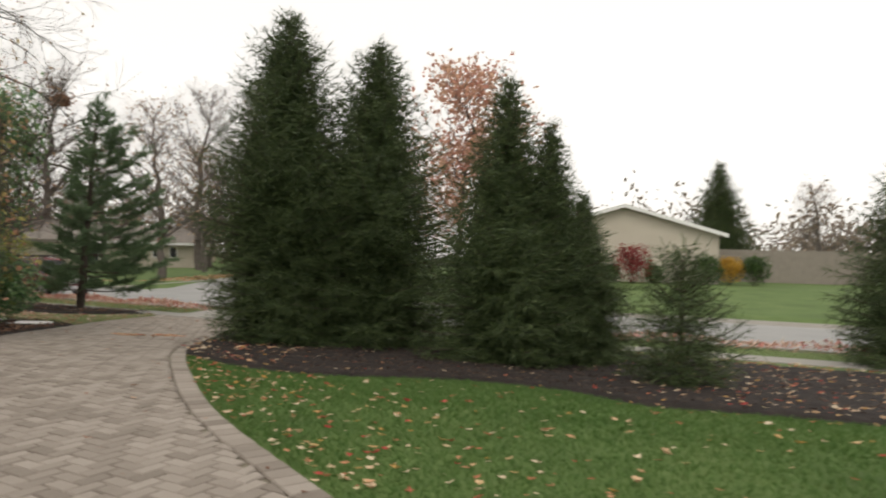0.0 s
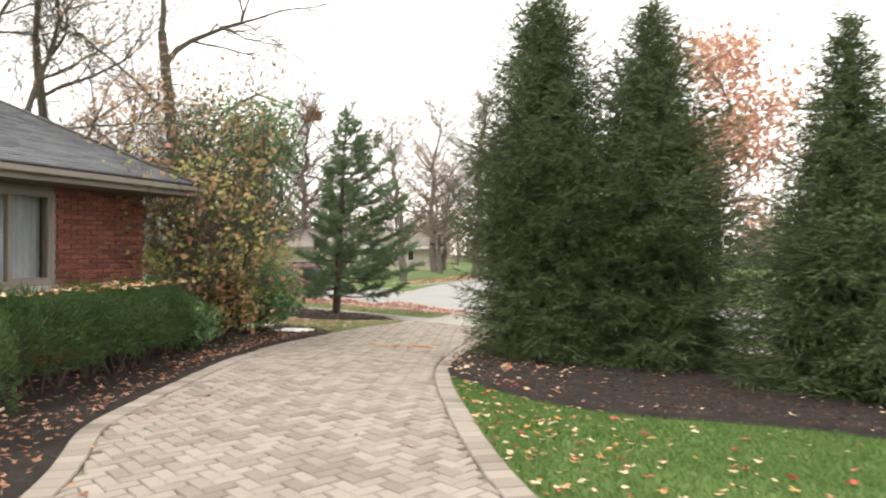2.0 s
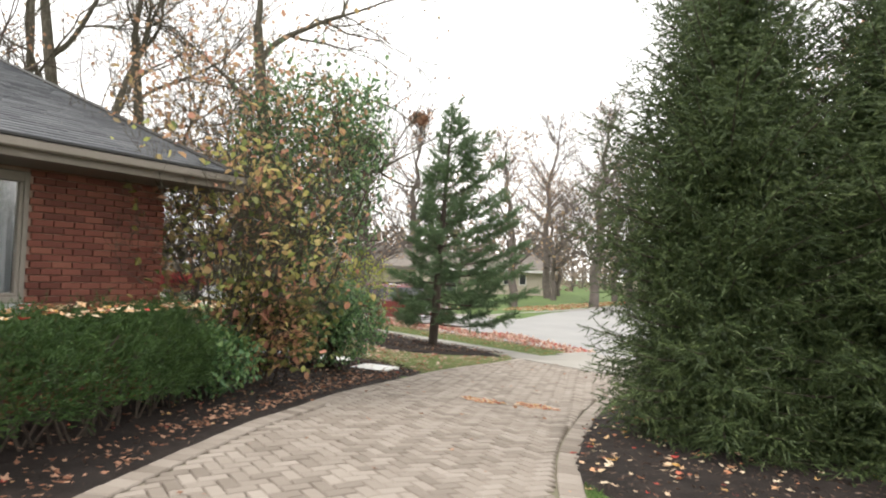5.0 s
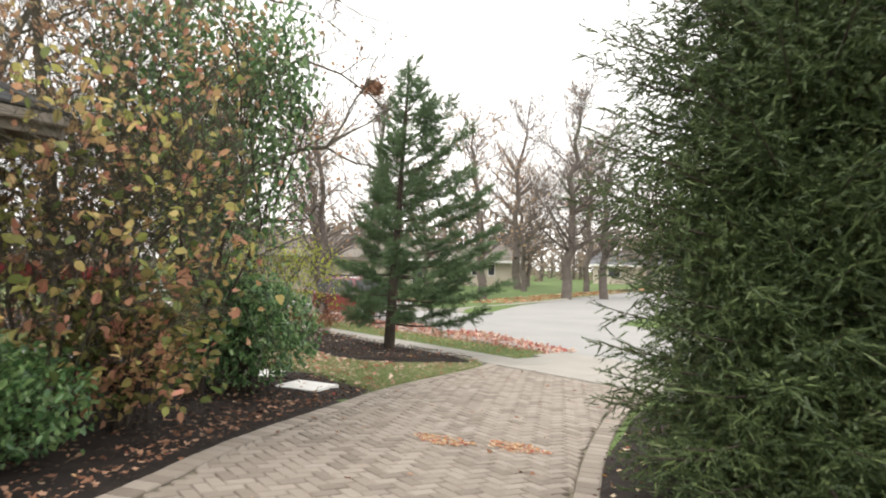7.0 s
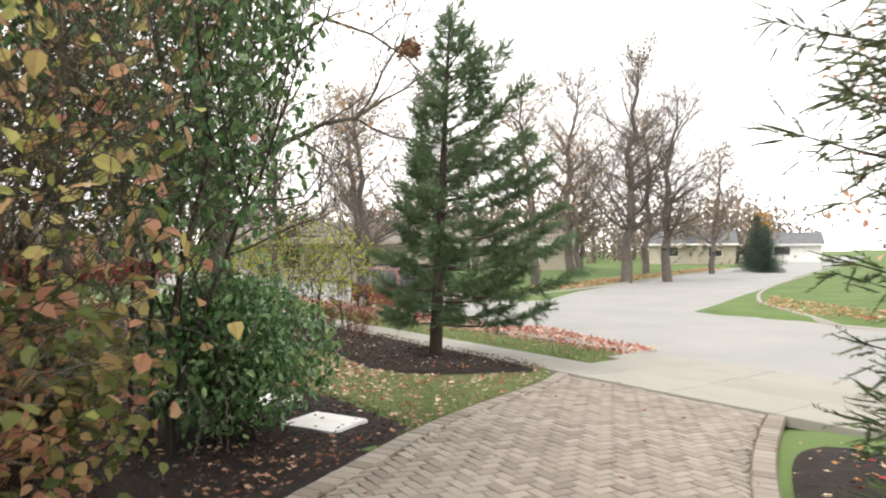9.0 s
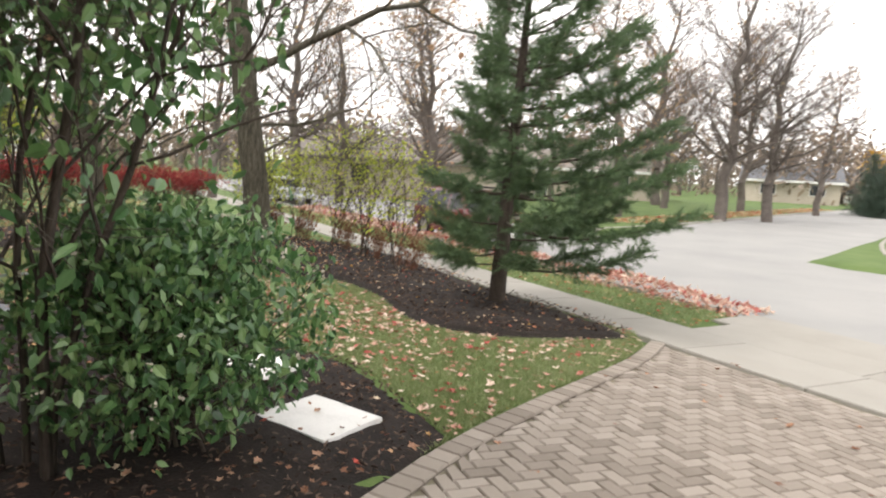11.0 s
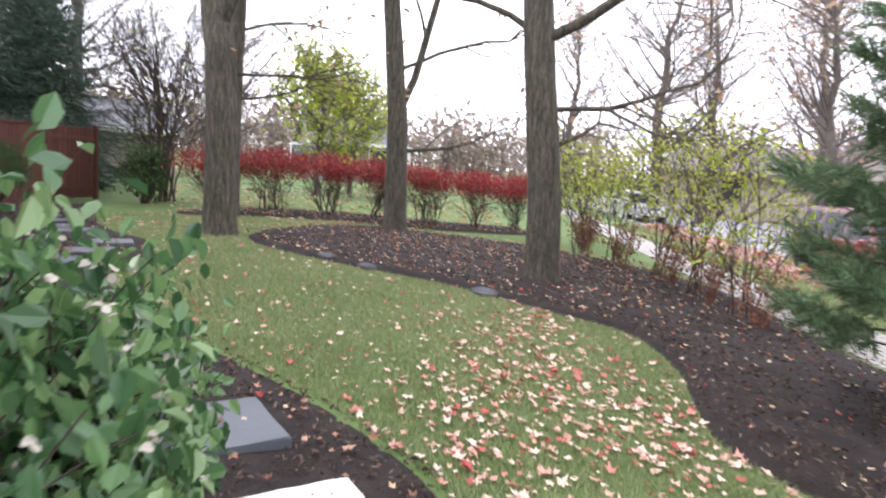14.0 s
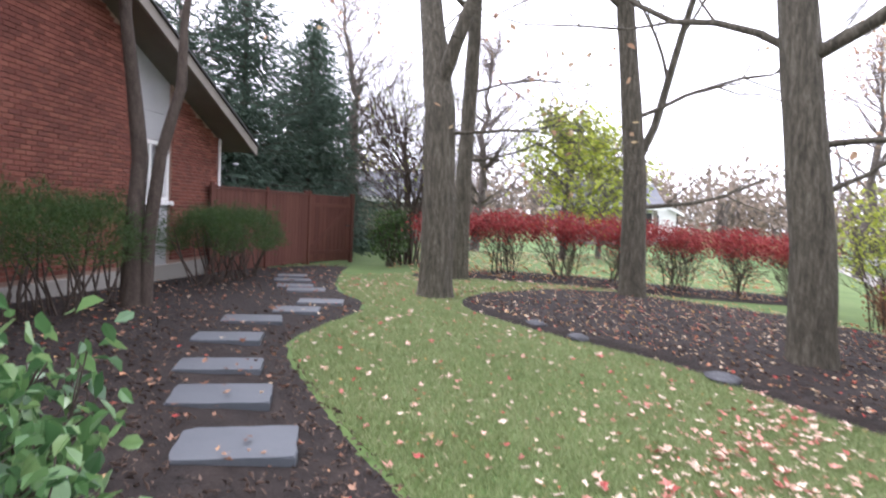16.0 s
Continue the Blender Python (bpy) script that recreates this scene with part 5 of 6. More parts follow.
# ---- fence and gate ----
fence = thing("fence", -22.0, 10.1, gz(-22, 10.1), "reddish-brown stained solid board fence", "fence", turn=164.0)
for i in range(26):
    boxed("board", (0.02 + i * 0.146, 0.0, 0.05, 0.16 + i * 0.146, 0.02, 1.78), M_FENCE, fence, 0.003)
for z in (0.3, 1.0, 1.6):
    boxed("rail", (0.0, 0.024, z, 3.8, 0.06, z + 0.09), M_FENCE, fence, 0.004)
boxed("top_rail", (0.0, -0.03, 1.785, 3.84, 0.07, 1.83), M_FENCE, fence, 0.005)
for x in (-0.06, 1.9, 3.82):
    boxed("post", (x, -0.045, -0.1, x + 0.09, -0.003, 1.9), M_FENCE, fence, 0.006)
gate = thing("gate", -25.72, 11.08, gz(-25.7, 11.1), "closed reddish-brown wooden garden gate", "gate", turn=146.5)
for i in range(11):
    boxed("board", (0.05 + i * 0.144, 0.0, 0.06, 0.19 + i * 0.144, 0.02, 1.82), M_FENCE, gate, 0.003)
for z in (0.25, 1.5):
    boxed("rail", (0.04, -0.03, z, 1.63, -0.004, z + 0.1), M_FENCE, gate, 0.004)
for x in (-0.06, 1.65):
    boxed("post", (x, -0.05, -0.1, x + 0.1, 0.05, 1.9), M_FENCE, gate, 0.006)
bm = bmesh.new()
box(bm, -0.95, -0.03, -0.05, 0.95, -0.005, 0.05, 0.004, pose(0.83, 0, 0.92, 0, -40, 0))
part("brace", bm, M_FENCE, gate)
boxed("latch", (1.45, -0.045, 1.0, 1.6, -0.004, 1.04), M_DARKLINE, gate, 0.003)
shrub("green_shrub", -26.3, 13.2, 0.6, 0.6, 1.5, M_YEW, "small leafy green shrub beside the gate", 201, stems=14, leaf=0.09, count=1500, low=0.1)
shrub("multi_stem_shrub", -27.3, 13.6, 1.5, 1.5, 5.5, M_LIME, "tall bare multi-stemmed shrub with few yellow leaves", 202, stems=16, leaf=0.08, count=420, low=0.3, levels=3, stem_r=0.045)

# ---- stepping stones ----
def stepping_stone(x, y, w, d, turn, mat, label, seed):
    rng = np.random.default_rng(seed)
    bm = bmesh.new()
    corners = [(-w / 2, -d / 2), (w / 2, -d / 2), (w / 2, d / 2), (-w / 2, d / 2)]
    ring = []
    for (ax, ay), (bx, by) in zip(corners, corners[1:] + corners[:1]):
        for k in range(5):
            t = k / 5
            j = 0.008 if k else 0.012
            ring.append((ax + (bx - ax) * t + rng.uniform(-j, j), ay + (by - ay) * t + rng.uniform(-j, j)))
    top = [bm.verts.new((px, py, 0.047)) for px, py in ring]
    low = [bm.verts.new((px * 1.01, py * 1.01, -0.02)) for px, py in ring]
    f = bm.faces.new(top)
    for i in range(len(ring)):
        bm.faces.new((low[i], low[(i + 1) % len(ring)], top[(i + 1) % len(ring)], top[i]))
    bmesh.ops.bevel(bm, geom=list(f.edges), offset=0.008, segments=2, affect="EDGES")
    ob = part("stepping_stone", bm, mat, None)
    ob.matrix_world = pose(x, y, gz(x, y) + 0.0, 0, 0, turn)
    return tagged(ob, label, "paving stone", "stepping stones")


for i, (x, y, w, d, a) in enumerate([(-9.3, 14.5, 0.7, 0.58, 3), (-10.6, 14.95, 0.64, 0.56, 10)]):
    stepping_stone(x, y, w, d, a, M_LIMESTONE, "pale whitish square stepping stone in dark mulch", 300 + i)
for i, (x, y, w, d, a) in enumerate([(-11.62, 14.55, 0.66, 0.68, 12), (-12.6, 14.08, 0.55, 0.68, 15), (-13.4, 13.68, 0.5, 0.68, 14), (-14.12, 13.38, 0.42, 0.66, 14), (-15.1, 13.08, 0.44, 0.64, 12), (-16.1, 12.98, 0.45, 0.64, 14), (-16.95, 13.25, 0.45, 0.55, 10), (-17.85, 13.35, 0.45, 0.6, 8), (-19.6, 12.7, 0.5, 0.62, 14), (-20.4, 12.3, 0.5, 0.62, 14), (-21.5, 11.95, 0.5, 0.7, 16), (-22.4, 11.7, 0.5, 0.6, 16)]):
    stepping_stone(x, y, w, d, a, M_SLATE, "blue-grey slate stepping stone set in mulch", 310 + i)
for i, (x, y, s) in enumerate([(-15.6, 18.0, 0.2), (-17.0, 16.75, 0.16), (-17.6, 16.3, 0.18)]):
    bm = bmesh.new()
    bmesh.ops.create_icosphere(bm, subdivisions=2, radius=s)
    for v in bm.verts:
        k = 1 + 0.3 * noise.noise(v.co * 6 + Vector((i * 5, 0, 0)))
        v.co = Vector((v.co.x * k, v.co.y * k * 0.7, v.co.z * 0.3 * k))
    ob = part("rock", bm, M_ROCK, None, smooth=False)
    ob.matrix_world = pose(x, y, gz(x, y) + 0.05, 0, 0, 30)
    tagged(ob, "flat dark stone at the edge of the mulch", "stone", "edge stones")


# ---- vehicles ----
def vehicle(name, x, y, turn, sections, cabin, paint, label, length, width, wheel_r, axles, suv):
    """sections: side profile of the body; cabin: profile of the glasshouse."""
    car = thing(name, x, y, gz(x, y) - 0.1, label, "car", turn=turn)
    hw = width / 2

    def loft(nm, prof, w0, w1, z_mid, mat, parent):
        bm = bmesh.new()
        rows = []
        for f in (-1, -0.92, 0.92, 1):
            row = []
            for px, pz in prof:
                wide = (w0 + (w1 - w0) * max(0, min(1, (pz - prof_low) / max(0.01, prof_high - prof_low))))
                shrink = 0.965 if abs(f) == 1 else 1.0
                row.append(bm.verts.new((px * (shrink if abs(f) == 1 else 1), wide * f, pz if abs(f) < 1 else pz - (0.02 if pz > z_mid else -0.02))))
            rows.append(row)
        k = len(prof)
        for r in range(3):
            for i in range(k):
                bm.faces.new((rows[r][i], rows[r][(i + 1) % k], rows[r + 1][(i + 1) % k], rows[r + 1][i]))
        bm.faces.new(rows[0][::-1])
        bm.faces.new(rows[3])
        bmesh.ops.recalc_face_normals(bm, faces=bm.faces[:])
        return part(nm, bm, mat, parent)

    prof_low, prof_high = min(p[1] for p in sections), max(p[1] for p in sections)
    body = loft("body", sections, hw, hw * 0.97, 0.6, paint, car)
    prof_low, prof_high = min(p[1] for p in cabin), max(p[1] for p in cabin)
    roof = loft("cabin", cabin, hw * 0.93, hw * 0.76, 1.2, paint, car)
    # windows: front, rear and sides set proud of the cabin
    fx0, fz0 = cabin[0]
    fx1, fz1 = cabin[1]
    rx1, rz1 = cabin[-2]
    rx0, rz0 = cabin[-1]

    def pane_quad(nm, pts):
        bm = bmesh.new()
        vs = [bm.verts.new(p) for p in pts]
        f = bm.faces.new(vs)
        bmesh.ops.solidify(bm, geom=[f], thickness=0.012)
        return part(nm, bm, M_GLASS, car)

    w_at = lambda z: hw * (0.93 - 0.17 * (z - prof_low) / (prof_high - prof_low))
    za, zb = fz0 + 0.06, fz1 - 0.07
    lerp = lambda z: fx0 + (fx1 - fx0) * (z - fz0) / (fz1 - fz0)
    pane_quad("windscreen", [(lerp(za) + 0.02, -w_at(za) * 0.9, za), (lerp(za) + 0.02, w_at(za) * 0.9, za), (lerp(zb) + 0.02, w_at(zb) * 0.88, zb), (lerp(zb) + 0.02, -w_at(zb) * 0.88, zb)])
    lerp2 = lambda z: rx0 + (rx1 - rx0) * (z - rz0) / (rz1 - rz0)
    pane_quad("rear_window", [(lerp2(za) - 0.02, -w_at(za) * 0.88, za), (lerp2(zb) - 0.02, -w_at(zb) * 0.86, zb), (lerp2(zb) - 0.02, w_at(zb) * 0.86, zb), (lerp2(za) - 0.02, w_at(za) * 0.88, za)])
    span0, span1 = lerp(za) - 0.12, lerp2(za) + 0.12
    cuts = 3 if suv else 2
    for sgn in (-1, 1):
        for c in range(cuts):
            a = span0 + (span1 - span0) * (c / cuts) - (0.04 if c else 0)
            b = span0 + (span1 - span0) * ((c + 1) / cuts) + 0.04
            top_a, top_b = min(a, lerp(zb) - 0.08), max(b, lerp2(zb) + 0.08)
            pane_quad("side_window", [(a, sgn * (w_at(za) + 0.004), za), (b, sgn * (w_at(za) + 0.004), za), (top_b, sgn * (w_at(zb) + 0.004), zb), (top_a, sgn * (w_at(zb) + 0.004), zb)])
    for ax in axles:
        for sgn in (-1, 1):
            wheel = new("wheel")
            wheel.parent = car
            wheel.location = (ax, sgn * (hw - 0.1), wheel_r)
            bm = bmesh.new()
            bmesh.ops.create_cone(bm, cap_ends=True, segments=24, radius1=wheel_r, radius2=wheel_r, depth=0.23, matrix=pose(0, 0, 0, 90))
            bmesh.ops.bevel(bm, geom=[e for e in bm.edges if len(e.link_faces) == 2 and e.calc_face_angle() > 1], offset=0.03, segments=2, affect="EDGES")
            part("tyre", bm, M_TYRE, wheel, smooth=True)
            bm = bmesh.new()
            bmesh.ops.create_cone(bm, cap_ends=True, segments=20, radius1=wheel_r * 0.64, radius2=wheel_r * 0.6, depth=0.25, matrix=pose(0, 0, 0, 90))
            part("rim", bm, M_RIM, wheel)
            bm = bmesh.new()
            bmesh.ops.create_cone(bm, cap_ends=False, segments=24, radius1=wheel_r * 1.2, radius2=wheel_r * 1.2, depth=0.06, matrix=pose(0, sgn * 0.09, 0.02, 90))
            part("wheel_arch", bm, M_TYRE, wheel)
    front = max(p[0] for p in sections)
    rear = min(p[0] for p in sections)
    for sgn in (-1, 1):
        boxed("headlight", (front - 0.12, sgn * hw * 0.66 - 0.2, 0.68, front + 0.012, sgn * hw * 0.66 + 0.2, 0.86), M_LAMP, car, 0.02)
        boxed("tail_light", (rear - 0.012, sgn * hw * 0.82 - 0.09, 0.75, rear + 0.1, sgn * hw * 0.82 + 0.09, 1.05), M_CAR_RED, car, 0.02)
        boxed("mirror", (fx0 - 0.25, sgn * (hw + 0.08) - 0.09, 1.0, fx0 - 0.1, sgn * (hw + 0.08) + 0.09, 1.14), paint, car, 0.03)
    boxed("grille", (front - 0.05, -0.42, 0.62, front + 0.016, 0.42, 0.84), M_CHROME, car, 0.02)
    boxed("bumper", (front - 0.1, -hw * 0.96, 0.36, front + 0.06, hw * 0.96, 0.56), paint if not suv else M_RIM, car, 0.04)
    boxed("number_plate", (front + 0.062, -0.16, 0.4, front + 0.07, 0.16, 0.52), M_PLATE, car, 0.002)
    if suv:
        for sgn in (-1, 1):
            boxed("roof_rail", (-1.5, sgn * hw * 0.66 - 0.02, prof_high, 0.6, sgn * hw * 0.66 + 0.02, prof_high + 0.07), M_TYRE, car, 0.01)
    return car


suv_body = [(2.2, 0.4), (2.28, 0.6), (2.2, 0.88), (1.15, 1.02), (-2.2, 1.05), (-2.3, 0.7), (-2.26, 0.4), (-1.0, 0.33), (1.0, 0.33)]
suv_cab = [(1.1, 1.0), (0.42, 1.68), (-0.6, 1.74), (-2.0, 1.7), (-2.22, 1.02)]
vehicle("suv", *at_street(20.0, 27.4), -21.7, suv_body, suv_cab, M_CAR_RED, "dark red parked SUV with roof rails on the street", 4.6, 1.84, 0.37, (1.38, -1.4), True)
sed_body = [(2.25, 0.36), (2.32, 0.52), (2.2, 0.72), (1.0, 0.86), (-1.5, 0.92), (-2.25, 0.9), (-2.3, 0.6), (-2.2, 0.36), (-1.0, 0.28), (1.0, 0.28)]
sed_cab = [(1.15, 0.84), (0.35, 1.36), (-0.5, 1.42), (-1.1, 1.36), (-1.85, 0.9)]
vehicle("sedan", *at_street(19.5, 45.5), -21.7, sed_body, sed_cab, M_CAR_SILVER, "silver saloon car parked at the kerb", 4.5, 1.76, 0.31, (1.38, -1.35), False)


# ---- houses across the street ----
def far_house(name, x, y, turn, w, d, eave, slope, wall_mat, roof_mat, label, wins, gable=True, trim=M_WHITE, rise=0.0):
    """Gable house; x runs along the front, the front faces -y. wins: (x0, x1, z0, z1) on the front."""
    hs = thing(name, x, y, gz(x, y) + rise, label, "house", "houses across the street", turn)
    ridge = eave + slope * (w / 2 if gable else d / 2)
    bm = bmesh.new()
    if gable:
        prof = [(-w / 2, -0.6), (w / 2, -0.6), (w / 2, eave), (0, ridge - 0.05), (-w / 2, eave)]
        a = [bm.verts.new((px, 0, pz)) for px, pz in prof]
        b = [bm.verts.new((px, d, pz)) for px, pz in prof]
    else:
        prof = [(0, -0.6), (d, -0.6), (d, eave), (d / 2, ridge - 0.05), (0, eave)]
        a = [bm.verts.new((-w / 2, py, pz)) for py, pz in prof]
        b = [bm.verts.new((w / 2, py, pz)) for py, pz in prof]
    bm.faces.new(a)
    bm.faces.new(b[::-1])
    for i in range(5):
        bm.faces.new((a[i], b[i], b[(i + 1) % 5], a[(i + 1) % 5]))
    bmesh.ops.recalc_face_normals(bm, faces=bm.faces[:])
    part("wall", bm, wall_mat, hs)
    for sg in (-1, 1):
        bm = bmesh.new()
        ov = 0.5
        if gable:
            pts = [(sg * (w / 2 + ov), -0.4, eave - slope * ov), (0, -0.4, ridge), (sg * (w / 2 + ov), d + 0.4, eave - slope * ov), (0, d + 0.4, ridge)]
        else:
            yy = -ov if sg < 0 else d + ov
            pts = [(-w / 2 - 0.4, yy, eave - slope * ov), (-w / 2 - 0.4, d / 2, ridge), (w / 2 + 0.4, yy, eave - slope * ov), (w / 2 + 0.4, d / 2, ridge)]
        for p in pts:
            for dz in (0.02, 0.16):
                bm.verts.new((p[0], p[1], p[2] + dz))
        bmesh.ops.convex_hull(bm, input=bm.verts[:])
        part("roof", bm, roof_mat, hs)
        bm = bmesh.new()
        if gable:
            for p in pts[:2]:
                for yy in (-0.44, -0.405):
                    for dz in (-0.08, 0.15):
                        bm.verts.new((p[0], yy, p[2] + dz))
        else:
            for p in (pts[0], pts[2]):
                for oy in (0.005, 0.05):
                    for dz in (-0.1, 0.14):
                        bm.verts.new((p[0], p[1] + sg * oy, p[2] + dz))
        bmesh.ops.convex_hull(bm, input=bm.verts[:])
        part("fascia", bm, trim, hs)
    for x0, x1, z0, z1 in wins:
        wn_ = new("window")
        wn_.parent = hs
        boxed("frame", (x0 - 0.08, -0.05, z0 - 0.08, x1 + 0.08, -0.004, z1 + 0.08), trim, wn_, 0.01)
        boxed("pane", (x0, -0.07, z0, x1, -0.052, z1), M_GLASS, wn_)
    return hs


far_house("house", 10.9, 42.0, -15, 11.2, 12, 2.5, 0.3, M_SIDING, M_ROOF_TAN, "low tan-sided house with white-edged gable", [], rise=0.6)
far_house("house", -32.5, 66, 20, 14, 9, 2.6, 0.35, M_TANBRICK, M_ROOF_TAN, "tan brick bungalow behind the lawn", [(2.0, 2.6, 1.1, 2.1), (3.6, 4.2, 1.1, 2.1), (-4, -3, 0, 2.1)], gable=False)
far_house("house", -15, 116, 6, 16, 9, 2.6, 0.35, M_WHITE, M_ROOF_GREY, "white and brick house at the end of the street", [(-3, -1, 1, 2.1), (2, 4, 1, 2.1)], gable=False)
far_house("house", -36, 45, 30, 14, 9, 2.6, 0.35, M_TANBRICK, M_ROOF_TAN, "brown-roofed bungalow among bare trees", [(-3, -2, 1, 2.1), (2, 3, 1, 2.1)], gable=False, trim=M_SOFFIT)
far_house("house", -50, 24.0, 90, 5.5, 6, 2.6, 0.45, M_FARWALL, M_ROOF_GREY, "pale house with a blue-grey roof beyond the red hedge", [(-4, -2.6, 1, 2.1), (1, 2.4, 1, 2.1)], gable=False)
far_house("house", -60, 28.6, 80, 4.5, 9, 2.4, 0.5, M_WHITE, M_ROOF_GREY, "white gabled house further along the street", [(-1, 1, 1, 2.1)])
far_house("house", -41, 7.5, 100, 12, 9, 2.2, 0.3, M_FARWALL, M_ROOF_GREY, "grey-roofed house behind the wooden fence", [], gable=False)
# red brick here takes the tan material, its colour dulled for haze
far_house("house", -20.6, 95, 12, 10, 9, 2.6, 0.35, M_TANBRICK, M_ROOF_GREY, "brick house in haze-dulled tan with white trim behind bare trees", [(-3, -1.5, 1, 2.1), (2, 3.5, 1, 2.1)], gable=False)
wall_far = thing("board_fence", 14.5, 46.5, gz(14.5, 46.5) + 0.5, "grey weathered board fence beside the tan house", "fence", turn=-15)
for i in range(60):
    boxed("board", (i * 0.3, 0, -0.6, i * 0.3 + 0.29, 0.03, 1.7), M_FARWALL, wall_far)
for i, (x, y, s, mt, lb) in enumerate([(10.9, 39.8, 1.2, M_MAPLE, "round bright red shrub by the tan house"), (9.7, 40.3, 0.55, M_YEW, "small clipped green bush"), (12.3, 40.2, 0.55, M_YEW, "small clipped green bush"), (15.5, 40.2, 0.9, M_YEW, "clipped round green bush"), (17.0, 40.5, 0.85, M_GOLD, "tawny ornamental grass clump"), (18.4, 40.2, 0.9, M_YEW, "clipped round green bush")]):
    shrub("garden_bush", x, y, s, s, s * 1.9, M_RED if "red" in lb else mt, lb, 400 + i, stems=10, leaf=0.13, count=1500, low=0.05, shell=0.75)


# ---- grass and fallen leaves ----
def scatter(rng, poly, count, weight=None):
    q = np.array(poly)
    lo, hi = q.min(0), q.max(0)
    out = np.zeros((0, 2))
    while len(out) < count:
        p = rng.uniform(lo, hi, (count * 2, 2))
        p = p[inside(poly, p[:, 0], p[:, 1])]
        if weight is not None:
            p = p[rng.random(len(p)) < weight(p[:, 0], p[:, 1])]
        out = np.concatenate([out, p])
    return out[:count]


def blades(name, poly, count, mat, h, label, seed, weight=None, width=0.006):
    rng = np.random.default_rng(seed)
    p = scatter(rng, poly, count, weight)
    az = rng.uniform(0, 6.283, count)
    hh = h * rng.uniform(0.5, 1.3, count)
    lean = rng.normal(size=(count, 2)) * 0.45
    z = G(p[:, 0], p[:, 1]) - 0.004
    wx, wy = np.cos(az) * width / 2, np.sin(az) * width / 2
    a = np.stack([p[:, 0] - wx, p[:, 1] - wy, z], 1)
    b = np.stack([p[:, 0] + wx, p[:, 1] + wy, z], 1)
    c = np.stack([p[:, 0] + lean[:, 0] * hh, p[:, 1] + lean[:, 1] * hh, z + hh], 1)
    v = np.stack([a, b, c], 1).reshape(-1, 3)
    return tagged(mesh_ob(name, v, np.arange(len(v)).reshape(-1, 3), mat), label, "grass", kind="stuff")


LAWN_R = [(-4.4, 10.9), (-2.4, 8.9), (0, 8.8), (2, 8.4), (3, 7.4), (5, 7.0), (9.5, 6.2), (8, 2.0), (3.2, -0.5), (1.9, -0.8), (0.7, 1.6), (-1.2, 4.3), (-2.6, 6.5), (-3.7, 8.9)]
LAWN_L = [(-8.3, 14.4), (-9.5, 14.9), (-11.5, 14.8), (-15, 13.2), (-18, 13.2), (-23, 12.2), (-24.6, 14), (-24.2, 18), (-22.5, 20), (-13.5, 19.6), (-9.2, 20.3), (-8.5, 19)]
off_beds = lambda x, y: ~(inside(DRIVE, x, y) | inside(BED_HOUSE, x, y) | inside(BED_TREES, x, y) | inside(BED_SPRUCE, x, y) | inside(BED_RED, x, y))
blades("lawn_grass", LAWN_R, 170000, M_GRASS, 0.045, "lush short green lawn beside the driveway", 501, lambda x, y: 1.0 * off_beds(x, y), width=0.008)
near_path = lambda x, y: np.clip(1.25 - np.hypot(x + 10.5, y - 16) / 11, 0.12, 1) * off_beds(x, y)
blades("lawn_grass", LAWN_L, 230000, M_GRASS_DRY, 0.045, "thin yellowing green lawn strewn with leaves", 502, near_path, width=0.008)
verge = [at_street(16.65, 16.05), at_street(16.65, 40), at_street(18.2, 40), at_street(18.2, 16.5)]
blades("verge_grass", verge, 26000, M_GRASS_DRY, 0.06, "narrow strip of grass between sidewalk and kerb", 503, width=0.014)
verge2 = [at_street(16.65, 10.9), at_street(16.65, -14), at_street(18.3, -14), at_street(18.3, 10.4)]
blades("verge_grass", verge2, 16000, M_GRASS_DRY, 0.06, "narrow strip of grass between sidewalk and kerb", 504, width=0.014)


def litter(name, poly, count, label, seed, mat=M_FALLEN, size=0.085, lift=0.03, weight=None, over=0.0):
    rng = np.random.default_rng(seed)
    p = scatter(rng, poly, count, weight)
    z = G(p[:, 0], p[:, 1]) + over
    v, f = lobed(np.stack([p[:, 0], p[:, 1], z], 1), rng, size, 0.16, lift)
    return tagged(mesh_ob(name, v, f, mat), label, "leaves", kind="stuff")


def drift(x, y):
    return off_beds(x, y) * 0.5 * (0.12 + 0.9 * np.exp(-(((x + 13.2) * 0.55 + (y - 17.3) * 0.83) / 0.45) ** 2) + 0.9 * np.exp(-(((x + 11.5) / 1.4) ** 2 + ((y - 17.3) / 0.9) ** 2)) + 0.25 * np.clip((x + 13) / 4, 0, 1))


litter("fallen_leaves", LAWN_L, 1900, "scattered pink, tan and red maple leaves on grass", 511, M_FALLEN_RED, 0.1, 0.035, drift)
litter("fallen_leaves", LAWN_L, 1700, "small pale leaf scraps all over the lawn", 510, M_FALLEN, 0.045, 0.035, lambda x, y: 1.0 * off_beds(x, y))
litter("fallen_leaves", LAWN_R, 950, "scattered pale and red leaves on the lawn", 512, M_FALLEN, 0.085, 0.04, lambda x, y: off_beds(x, y) * (0.12 + np.clip(1 - np.abs(0.82 * (x + 2.3) + 0.57 * (y - 6.5)) / 2.0, 0, 1) * 0.9))
litter("fallen_leaves", BED_SPRUCE, 2300, "tan and red leaves on mulch under the spruces", 513, M_FALLEN, 0.085, 0.03, lambda x, y: 0.07 + np.exp(-((x + 3.6) / 1.2) ** 2) + 0.6 * np.clip((x - 2) / 2, 0, 1), 0.06)
litter("fallen_leaves", BED_TREES, 2600, "small pale leaves on the dark tree bed", 514, M_FALLEN, 0.068, 0.03, lambda x, y: 0.25 + 0.75 * np.clip((-x - 12) / 6, 0, 1), 0.1)
